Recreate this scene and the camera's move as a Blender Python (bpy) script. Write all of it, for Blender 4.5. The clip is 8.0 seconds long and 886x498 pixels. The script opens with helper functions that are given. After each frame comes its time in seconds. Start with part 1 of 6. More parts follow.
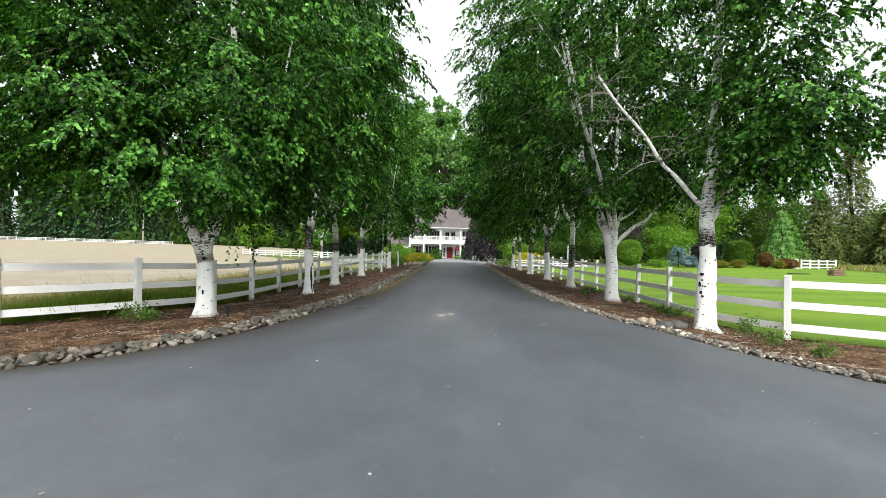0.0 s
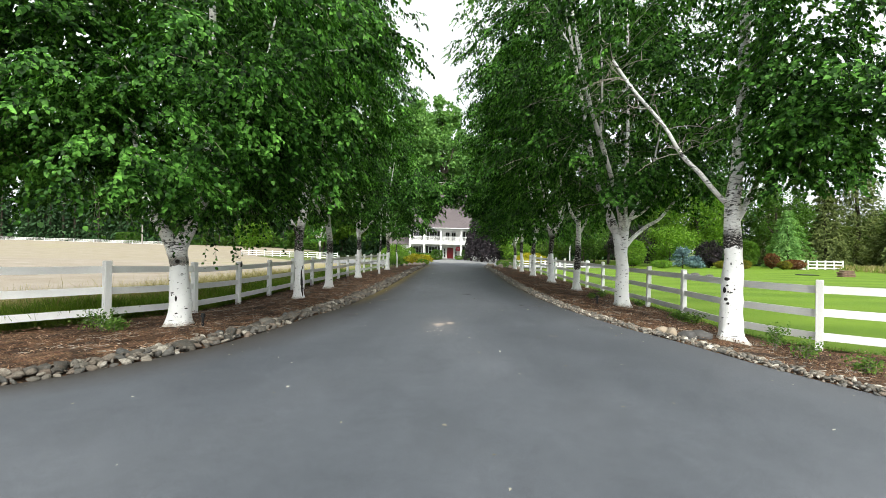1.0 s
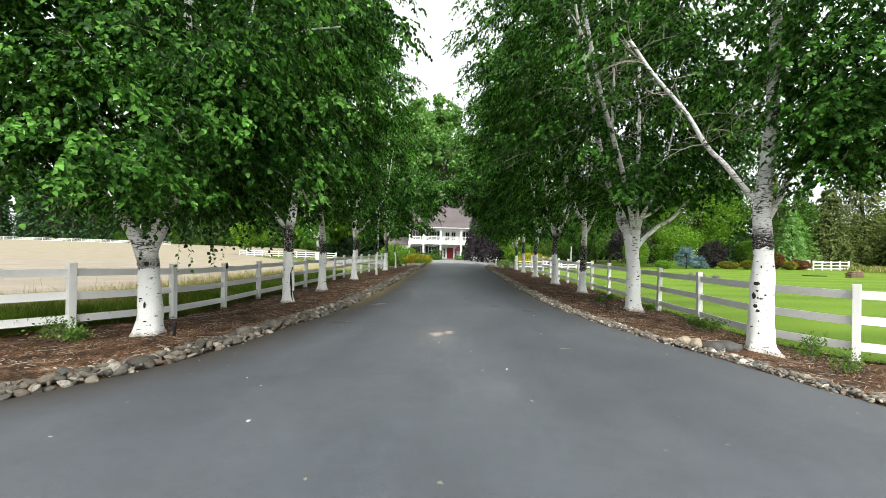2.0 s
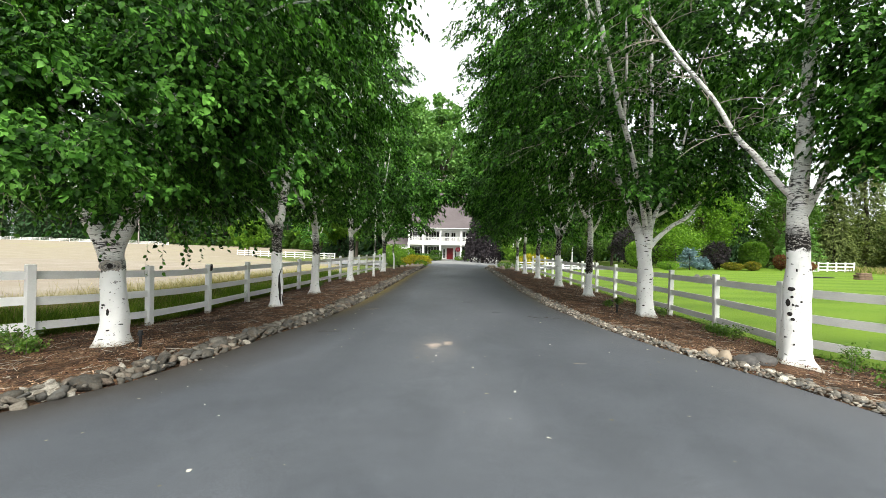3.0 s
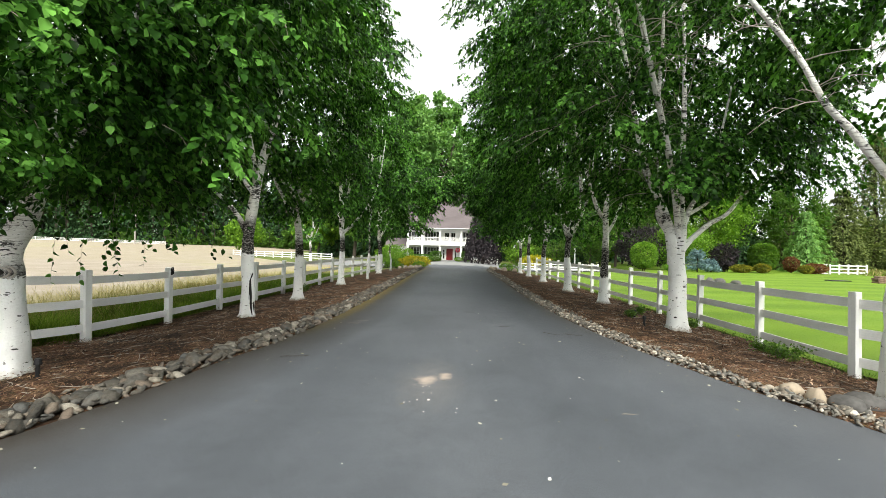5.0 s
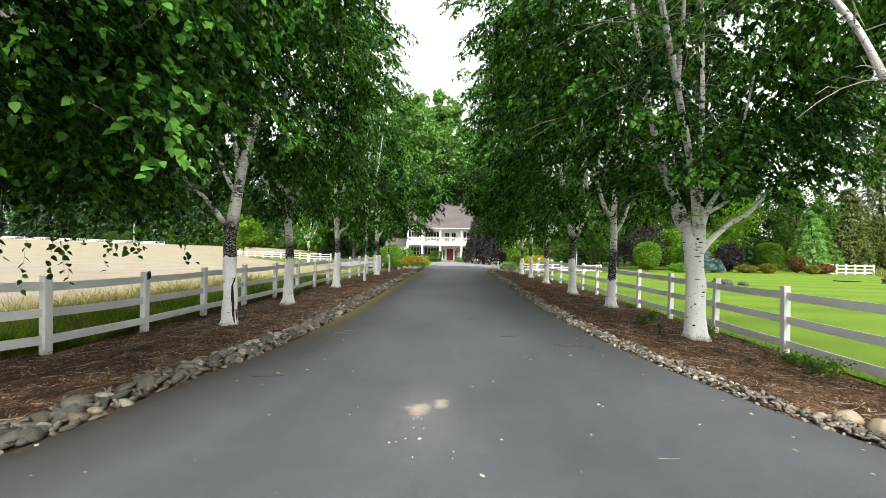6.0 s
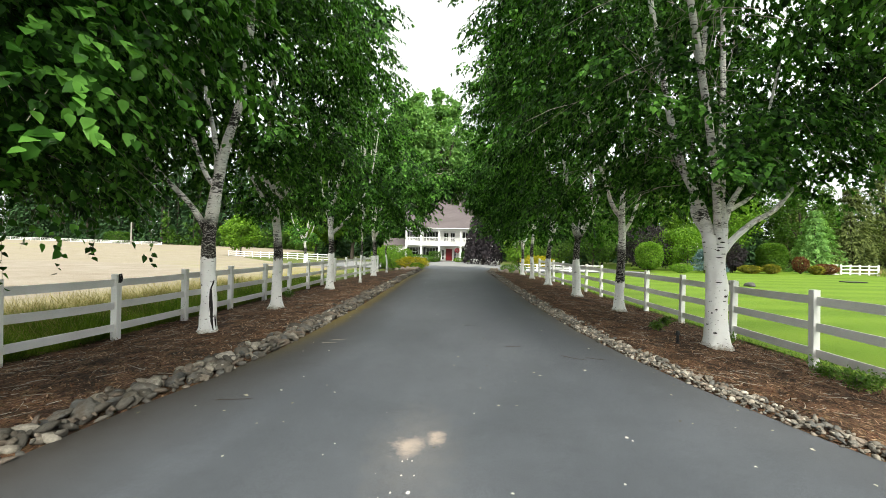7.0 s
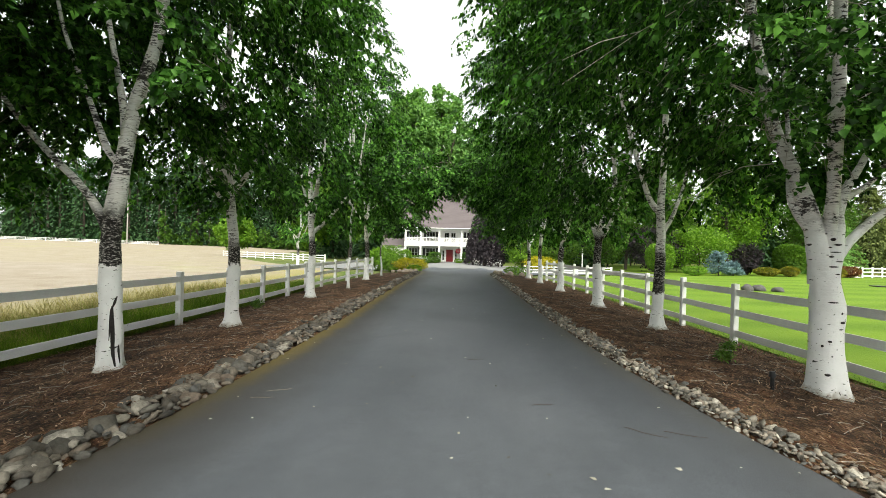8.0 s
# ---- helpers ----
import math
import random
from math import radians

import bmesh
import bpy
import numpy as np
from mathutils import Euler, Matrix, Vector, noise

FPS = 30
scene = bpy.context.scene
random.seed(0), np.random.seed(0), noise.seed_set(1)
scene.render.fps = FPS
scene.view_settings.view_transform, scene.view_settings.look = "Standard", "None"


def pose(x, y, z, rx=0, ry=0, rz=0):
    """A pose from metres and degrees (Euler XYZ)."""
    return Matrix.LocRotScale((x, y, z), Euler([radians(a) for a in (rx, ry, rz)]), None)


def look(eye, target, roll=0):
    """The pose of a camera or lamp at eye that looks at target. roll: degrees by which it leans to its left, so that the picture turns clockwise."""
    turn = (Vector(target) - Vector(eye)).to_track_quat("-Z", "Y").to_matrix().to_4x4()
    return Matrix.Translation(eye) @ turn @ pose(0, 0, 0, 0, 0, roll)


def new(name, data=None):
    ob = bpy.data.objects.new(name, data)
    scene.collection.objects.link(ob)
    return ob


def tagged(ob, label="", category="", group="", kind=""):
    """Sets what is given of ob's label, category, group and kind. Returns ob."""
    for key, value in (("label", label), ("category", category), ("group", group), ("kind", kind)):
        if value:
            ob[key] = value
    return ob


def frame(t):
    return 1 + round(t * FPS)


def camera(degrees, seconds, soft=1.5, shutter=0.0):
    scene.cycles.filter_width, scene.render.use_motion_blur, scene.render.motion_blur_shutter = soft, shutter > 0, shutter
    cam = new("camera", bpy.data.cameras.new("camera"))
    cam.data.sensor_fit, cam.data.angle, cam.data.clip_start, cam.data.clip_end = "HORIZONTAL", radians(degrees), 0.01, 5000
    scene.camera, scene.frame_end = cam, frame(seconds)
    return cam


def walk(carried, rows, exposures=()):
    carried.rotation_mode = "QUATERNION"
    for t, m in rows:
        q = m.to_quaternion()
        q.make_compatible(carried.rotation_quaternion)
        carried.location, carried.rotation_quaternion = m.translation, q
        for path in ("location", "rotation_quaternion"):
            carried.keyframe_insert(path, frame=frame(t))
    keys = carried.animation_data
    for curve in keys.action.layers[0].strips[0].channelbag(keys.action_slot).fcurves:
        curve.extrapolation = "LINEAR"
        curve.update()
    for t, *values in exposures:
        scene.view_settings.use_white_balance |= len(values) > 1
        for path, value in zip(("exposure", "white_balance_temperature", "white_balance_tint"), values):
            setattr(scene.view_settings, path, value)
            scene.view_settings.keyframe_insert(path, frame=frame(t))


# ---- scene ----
cam = camera(90.0, 8.0, soft=0.7)
PATH = [
    (0, (-0.017, 0.014, 1.623), (-0.077, 2.013, 1.617), 1.0),
    (0.5, (-0.003, 0.536, 1.635), (-0.064, 2.535, 1.631), 1.0),
    (1, (0.011, 1.042, 1.662), (-0.052, 3.041, 1.657), 1.0),
    (1.5, (0.011, 1.539, 1.681), (-0.052, 3.538, 1.675), 1.0),
    (3, (0.012, 2.955, 1.69), (-0.05, 4.954, 1.687), 1.1),
    (3.5, (0.01, 3.413, 1.702), (-0.053, 5.412, 1.7), 1.1),
    (4, (-0.007, 3.901, 1.71), (-0.067, 5.9, 1.709), 1.2),
    (4.5, (-0.009, 4.381, 1.713), (-0.07, 6.381, 1.714), 1.2),
    (4.7, (-0.008, 4.588, 1.71), (-0.069, 6.587, 1.71), 1.3),
    (6, (0.033, 5.786, 1.777), (-0.031, 7.785, 1.775), 1.2),
    (6.5, (0.034, 6.246, 1.78), (-0.028, 8.245, 1.779), 1.2),
    (7, (0.034, 6.687, 1.783), (-0.026, 8.686, 1.782), 1.2),
    (7.5, (0.059, 7.117, 1.803), (-0.003, 9.116, 1.802), 1.2),
    (7.6, (0.058, 7.300, 1.807), (-0.005, 9.299, 1.806), 1.21),
    (7.7, (0.057, 7.510, 1.811), (-0.006, 9.509, 1.810), 1.22),
    (7.8, (0.055, 7.800, 1.816), (-0.008, 9.799, 1.816), 1.23),
    (7.9, (0.051, 8.680, 1.834), (-0.012, 10.679, 1.834), 1.26),
    (8, (0.046, 9.546, 1.851), (-0.018, 11.545, 1.851), 1.3),
]
walk(cam, [(t, look(eye, target, roll)) for t, eye, target, roll in PATH], [(0, 1.10, 6500, 6), (3, 1.23, 6650, 6), (6, 1.30, 6800, 5), (8, 1.25, 6850, 4)])

# ---------------------------------------------------------------- light
scene.view_settings.exposure = 1.3
world = bpy.data.worlds.new("overcast_sky")
scene.world = world
world.use_nodes = True
wn, wl = world.node_tree.nodes, world.node_tree.links
sky = wn.new("ShaderNodeTexSky")
sky.sky_type, sky.sun_disc = "NISHITA", False
sky.sun_elevation, sky.sun_rotation = radians(46), radians(167)
sky_strength = wn.new("ShaderNodeMix")
sky_strength.data_type, sky_strength.blend_type = "RGBA", "MIX"
sky_strength.inputs[0].default_value = 0.94
scaled = wn.new("ShaderNodeVectorMath")
scaled.operation = "SCALE"
scaled.inputs["Scale"].default_value = 0.1
wl.new(sky.outputs[0], scaled.inputs[0])
wl.new(scaled.outputs[0], sky_strength.inputs[6])
sky_strength.inputs[7].default_value = (0.62, 0.64, 0.655, 1)
back = wn["Background"]
back.inputs[1].default_value = 1.0
wl.new(sky_strength.outputs[2], back.inputs[0])

sun = new("sun", bpy.data.lights.new("sun", "SUN"))
sun.data.energy, sun.data.angle, sun.data.color = 3.0, radians(40), (1.0, 0.97, 0.91)
sun.matrix_world = look((11.5, -50, 53), (0, 0, 0))

# ---------------------------------------------------------------- materials


class Nodes:
    """A small builder for node materials."""

    def __init__(self, name):
        self.mat = bpy.data.materials.new(name)
        self.mat.use_nodes = True
        self.n, self.l = self.mat.node_tree.nodes, self.mat.node_tree.links
        self.bsdf, self.out = self.n["Principled BSDF"], self.n["Material Output"]
        self.coord = self.n.new("ShaderNodeTexCoord").outputs["Object"]

    def put(self, value, socket):
        if hasattr(value, "is_linked"):
            self.l.new(value, socket)
        else:
            socket.default_value = value
        return self

    def geo(self, what):
        return self.n.new("ShaderNodeNewGeometry").outputs[what]

    def info(self, what="Random"):
        return self.n.new("ShaderNodeObjectInfo").outputs[what]

    def attr(self, name):
        a = self.n.new("ShaderNodeAttribute")
        a.attribute_name = name
        return a.outputs["Fac"]

    def mapped(self, scale=(1, 1, 1), vector=None):
        m = self.n.new("ShaderNodeMapping")
        self.l.new(vector or self.coord, m.inputs[0])
        m.inputs["Scale"].default_value = scale
        return m.outputs[0]

    def noise(self, scale, detail=4, rough=0.55, vector=None, colour=False, warp=0.0):
        t = self.n.new("ShaderNodeTexNoise")
        self.l.new(vector or self.coord, t.inputs["Vector"])
        t.inputs["Scale"].default_value, t.inputs["Detail"].default_value = scale, detail
        t.inputs["Roughness"].default_value, t.inputs["Distortion"].default_value = rough, warp
        return t.outputs["Color" if colour else "Fac"]

    def voronoi(self, scale, vector=None, feature="F1", what="Distance"):
        t = self.n.new("ShaderNodeTexVoronoi")
        t.feature = feature
        self.l.new(vector or self.coord, t.inputs["Vector"])
        t.inputs["Scale"].default_value = scale
        return t.outputs[what]

    def wave(self, scale, warp=2.0, vector=None, along="X"):
        t = self.n.new("ShaderNodeTexWave")
        t.bands_direction = along
        self.l.new(vector or self.coord, t.inputs["Vector"])
        t.inputs["Scale"].default_value, t.inputs["Distortion"].default_value = scale, warp
        return t.outputs["Fac"]

    def ramp(self, fac, *stops):
        r = self.n.new("ShaderNodeValToRGB")
        e = r.color_ramp.elements
        while len(e) < len(stops):
            e.new(0.5)
        for k, (at, col) in enumerate(stops):
            e[k].position = at
            e[k].color = (col, col, col, 1) if isinstance(col, (int, float)) else (*col, 1)
        self.l.new(fac, r.inputs[0])
        return r.outputs[0]

    def mix(self, fac, a, b, how="MIX"):
        m = self.n.new("ShaderNodeMix")
        m.data_type, m.blend_type = "RGBA", how
        self.put(fac, m.inputs[0])
        for value, socket in ((a, m.inputs[6]), (b, m.inputs[7])):
            self.put(value if hasattr(value, "is_linked") else (*value, 1), socket)
        return m.outputs[2]

    def math(self, how, a, b=0.0, clamp=False):
        m = self.n.new("ShaderNodeMath")
        m.operation, m.use_clamp = how, clamp
        self.put(a, m.inputs[0]).put(b, m.inputs[1])
        return m.outputs[0]

    def split(self, vector, axis):
        s = self.n.new("ShaderNodeSeparateXYZ")
        self.l.new(vector, s.inputs[0])
        return s.outputs[axis]

    def bump(self, height, strength=0.5, distance=0.02, normal=None):
        b = self.n.new("ShaderNodeBump")
        b.inputs["Strength"].default_value, b.inputs["Distance"].default_value = strength, distance
        self.l.new(height, b.inputs["Height"])
        if normal:
            self.l.new(normal, b.inputs["Normal"])
        return b.outputs[0]

    def done(self, colour, rough=0.7, normal=None, spec=0.5, metal=0.0):
        self.put(colour if hasattr(colour, "is_linked") else (*colour, 1), self.bsdf.inputs["Base Color"])
        self.put(rough, self.bsdf.inputs["Roughness"])
        self.put(spec, self.bsdf.inputs["Specular IOR Level"])
        self.put(metal, self.bsdf.inputs["Metallic"])
        if normal:
            self.l.new(normal, self.bsdf.inputs["Normal"])
        return self.mat


def leaf_material(name, dark, mid, light, through_light=0.35, rough=0.45):
    """Leaves: each leaf its own green, thin enough to let light through. Noise paints lit and shaded clumps into that
    green.
    """
    k = Nodes(name)
    # clump-sized noise puts crown shade and lit sprays into the leaf colour
    clump_shade = k.math("ADD", k.math("MULTIPLY", k.noise(0.8, 2, 0.6), 0.55), k.math("MULTIPLY", k.noise(3.2, 2, 0.6), 0.45))
    tone = k.math("ADD", k.math("MULTIPLY", k.geo("Random Per Island"), 0.75), k.math("MULTIPLY", k.math("SUBTRACT", clump_shade, 0.465), 2.4), True)
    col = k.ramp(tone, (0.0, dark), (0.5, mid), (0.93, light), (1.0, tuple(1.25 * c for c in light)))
    k.done(col, rough, spec=0.14)
    tr = k.n.new("ShaderNodeBsdfTranslucent")
    k.l.new(k.mix(1.0, col, (1.15, 1.25, 0.6), "MULTIPLY"), tr.inputs[0])
    m = k.n.new("ShaderNodeMixShader")
    m.inputs[0].default_value = through_light
    k.l.new(k.bsdf.outputs[0], m.inputs[1])
    k.l.new(tr.outputs[0], m.inputs[2])
    k.l.new(m.outputs[0], k.out.inputs[0])
    return k.mat


def asphalt_material():
    k = Nodes("asphalt")
    fine = k.noise(160, 3, 0.7)
    mid = k.noise(6, 4, 0.6)
    broad = k.noise(0.35, 3, 0.5, k.mapped((1.0, 0.55, 1)))
    col = k.ramp(k.math("ADD", k.math("MULTIPLY", broad, 0.75), k.math("MULTIPLY", mid, 0.25)), (0.32, (0.054, 0.060, 0.072)), (0.5, (0.071, 0.078, 0.092)), (0.68, (0.092, 0.099, 0.114)))
    grit = k.ramp(fine, (0.38, 0.56), (0.5, 1.0), (0.64, 1.6))
    mottle = k.noise(1.1, 6, 0.7, warp=0.6)
    col = k.mix(1.0, col, k.ramp(mottle, (0.34, 0.90), (0.5, 1.0), (0.66, 1.08)), "MULTIPLY")
    col = k.mix(1.0, col, grit, "MULTIPLY")
    tracks = k.noise(1.6, 4, 0.6, k.mapped((1.0, 0.06, 1)), warp=0.4)
    col = k.mix(1.0, col, k.ramp(tracks, (0.34, 0.95), (0.5, 1.0), (0.66, 1.05)), "MULTIPLY")
    specks = k.ramp(k.voronoi(22), (0.05, 1.0), (0.09, 0.0))
    rare = k.ramp(k.noise(9, 2), (0.56, 0.0), (0.66, 1.0))
    col = k.mix(k.math("MULTIPLY", k.math("MULTIPLY", specks, rare), 0.75), col, (0.24, 0.23, 0.21))
    pits = k.math("MULTIPLY", k.ramp(k.voronoi(9), (0.035, 1.0), (0.06, 0.0)), k.ramp(k.noise(4, 2), (0.50, 0.0), (0.60, 1.0)))
    col = k.mix(k.math("MULTIPLY", pits, 0.8), col, (0.018, 0.017, 0.016))
    # a pale, rusty scuff in the middle of the drive
    x, y = k.split(k.coord, 0), k.split(k.coord, 1)
    ragged = k.math("MULTIPLY", k.math("SUBTRACT", k.noise(6.0, 6, 0.75), 0.5), 2.0)

    def spot(cx, cy, rx, ry):
        dx, dy = k.math("MULTIPLY", k.math("SUBTRACT", x, cx), 1 / rx), k.math("MULTIPLY", k.math("SUBTRACT", y, cy), 1 / ry)
        far = k.math("SQRT", k.math("ADD", k.math("MULTIPLY", dx, dx), k.math("MULTIPLY", dy, dy)))
        return k.ramp(k.math("ADD", far, ragged), (0.1, 1.0), (0.55, 0.5), (1.0, 0.0))

    scuff = k.math("MAXIMUM", spot(-0.36, 10.66, 0.17, 0.26), spot(-0.12, 10.86, 0.10, 0.22))
    col = k.mix(k.math("MULTIPLY", scuff, 0.5), col, (0.60, 0.47, 0.38))
    col = k.mix(k.math("MULTIPLY", spot(-0.3, 10.6, 0.5, 1.3), 0.12), col, (0.45, 0.40, 0.36))
    # moss and brown dust creep in from the verges; tree shade is painted in with the dust
    edge = k.attr("edge")
    creep = k.math("ADD", edge, k.math("MULTIPLY", k.math("SUBTRACT", k.noise(2.2, 5, 0.65), 0.5), 0.5))
    dust_and_shade = k.math("MULTIPLY", k.ramp(k.math("MULTIPLY", creep, 0.5), (0.10, 1.0), (0.70, 0.0)), k.attr("dust_and_shade"))
    moss = k.ramp(creep, (0.12, 1.0), (0.40, 0.0))
    col = k.mix(k.math("MULTIPLY", dust_and_shade, 0.85), col, (0.031, 0.025, 0.020))
    mossy = k.math("MULTIPLY", moss, k.attr("moss"))
    col = k.mix(k.math("MULTIPLY", mossy, 0.7), col, (0.135, 0.098, 0.018))
    rough = k.ramp(broad, (0.3, 0.52), (0.7, 0.66))
    height = k.math("ADD", k.math("MULTIPLY", fine, 0.6), k.math("MULTIPLY", k.noise(40, 3), 0.4))
    return k.done(col, rough, k.bump(height, 0.55, 0.008), 0.4)


def mulch_material():
    k = Nodes("bark_mulch")
    strips = k.noise(26, 4, 0.7, k.mapped((1.0, 0.45, 1)), warp=1.2)
    cells = k.voronoi(38, k.mapped((1, 0.5, 1)), what="Color")
    broad = k.noise(0.7, 4, 0.6)
    col = k.ramp(strips, (0.36, (0.008, 0.005, 0.003)), (0.45, (0.080, 0.043, 0.025)), (0.56, (0.235, 0.130, 0.070)), (0.68, (0.52, 0.37, 0.25)))
    col = k.mix(0.22, col, k.mix(1.0, cells, (0.13, 0.075, 0.05), "MULTIPLY"))
    col = k.mix(k.ramp(broad, (0.45, 0.0), (0.7, 0.55)), col, (0.115, 0.047, 0.017))
    damp = k.ramp(k.noise(1.9, 5, 0.7), (0.42, 0.32), (0.56, 1.0), (0.72, 1.3))
    col = k.mix(1.0, col, damp, "MULTIPLY")
    return k.done(col, 0.9, k.bump(k.math("ADD", strips, k.math("MULTIPLY", k.split(cells, 0), 0.6)), 0.9, 0.05), 0.2)


def lawn_material():
    k = Nodes("mown_lawn")
    stripes = k.wave(0.085, 2.2, k.mapped((0.35, 1.0, 1)), "Y")
    blades = k.noise(70, 4, 0.7, k.mapped((1, 0.35, 1)))
    broad = k.noise(0.25, 4, 0.6)
    col = k.ramp(k.math("ADD", k.math("MULTIPLY", blades, 0.55), k.math("MULTIPLY", broad, 0.45)), (0.3, (0.052, 0.105, 0.005)), (0.5, (0.092, 0.168, 0.008)), (0.72, (0.145, 0.235, 0.018)))
    col = k.mix(k.math("MULTIPLY", k.ramp(stripes, (0.1, 0.0), (0.9, 1.0)), 0.34), col, (0.175, 0.265, 0.024))
    return k.done(col, 0.85, k.bump(blades, 0.7, 0.03), 0.2)


def field_material():
    k = Nodes("hay_field")
    straw = k.noise(30, 4, 0.75, k.mapped((1, 0.7, 1)))
    broad = k.noise(0.35, 7, 0.72)
    col = k.ramp(k.math("ADD", k.math("MULTIPLY", straw, 0.45), k.math("MULTIPLY", broad, 0.55)), (0.36, (0.215, 0.175, 0.128)), (0.5, (0.275, 0.236, 0.190)), (0.64, (0.335, 0.300, 0.256)))
    col = k.mix(k.ramp(k.noise(0.05, 4, 0.6), (0.55, 0.0), (0.7, 0.35)), col, (0.30, 0.32, 0.09))
    away = k.math("ADD", k.attr("verge"), k.math("MULTIPLY", k.math("SUBTRACT", k.noise(0.8, 4, 0.6), 0.5), 2.2))
    green = k.ramp(straw, (0.3, (0.05, 0.095, 0.014)), (0.7, (0.13, 0.19, 0.03)))
    ripe = k.ramp(straw, (0.3, (0.18, 0.17, 0.055)), (0.7, (0.36, 0.31, 0.14)))
    col = k.mix(k.ramp(k.math("MULTIPLY", away, 0.1), (0.55, 1.0), (0.95, 0.0)), col, ripe)
    col = k.mix(k.ramp(k.math("MULTIPLY", away, 0.1), (0.16, 1.0), (0.30, 0.0)), col, green)
    return k.done(col, 0.9, k.bump(straw, 0.7, 0.05), 0.15)


def soil_material():
    k = Nodes("rough_grass")
    a, b = k.noise(0.4, 5, 0.6), k.noise(24, 4, 0.7)
    col = k.ramp(k.math("ADD", k.math("MULTIPLY", a, 0.6), k.math("MULTIPLY", b, 0.4)), (0.35, (0.05, 0.075, 0.015)), (0.5, (0.10, 0.13, 0.03)), (0.7, (0.20, 0.19, 0.07)))
    return k.done(col, 0.9, k.bump(b, 0.8, 0.05), 0.2)


def concrete_material():
    k = Nodes("pale_concrete")
    a, b = k.noise(0.5, 5, 0.6), k.noise(60, 3, 0.7)
    col = k.ramp(k.math("ADD", k.math("MULTIPLY", a, 0.7), k.math("MULTIPLY", b, 0.3)), (0.3, (0.15, 0.152, 0.155)), (0.7, (0.25, 0.25, 0.25)))
    return k.done(col, 0.85, k.bump(b, 0.3, 0.01), 0.3)


def stone_material(name="river_stone", joined=False, pale=1.0):
    k = Nodes(name)
    tint = k.ramp(k.geo("Random Per Island") if joined else k.info(), (0.0, (0.050, 0.048, 0.043)), (0.2, (0.115, 0.104, 0.088)), (0.4, (0.085, 0.086, 0.084)), (0.6, (0.175, 0.158, 0.132)), (0.75, (0.150, 0.118, 0.095)), (0.9, (0.27, 0.245, 0.205)), (1.0, (0.40, 0.375, 0.33)))
    island = k.ramp(k.geo("Random Per Island"), (0.0, 0.75 * pale), (1.0, 1.2 * pale))
    grain = k.ramp(k.noise(11, 6, 0.7), (0.3, 0.45), (0.7, 1.3))
    col = k.mix(1.0, k.mix(1.0, tint, grain, "MULTIPLY"), (pale, pale, pale), "MULTIPLY") if joined else k.mix(1.0, k.mix(1.0, tint, grain, "MULTIPLY"), island, "MULTIPLY")
    col = k.mix(k.ramp(k.noise(6, 6, 0.7), (0.48, 0.0), (0.66, 0.75)), col, (0.060, 0.045, 0.032))
    return k.done(col, 0.85, k.bump(k.noise(30, 6, 0.75), 0.8, 0.02), 0.3)


def paint_material(name, base=(0.84, 0.84, 0.835), dirt=(0.42, 0.41, 0.38), grime=0.4, streak=(3, 3, 14)):
    k = Nodes(name)
    a, b = k.noise(1.7, 6, 0.65), k.noise(8, 4, 0.6, k.mapped(streak))
    soil = k.math("MULTIPLY", k.ramp(k.math("ADD", k.math("MULTIPLY", a, 0.5), k.math("MULTIPLY", b, 0.5)), (0.45, 0.0), (0.75, 1.0)), grime)
    tone = k.ramp(k.info(), (0, 0.90), (1, 1.03))
    col = k.mix(1.0, k.mix(soil, base, dirt), tone, "MULTIPLY")
    return k.done(col, 0.55, k.bump(b, 0.15, 0.004), 0.4)


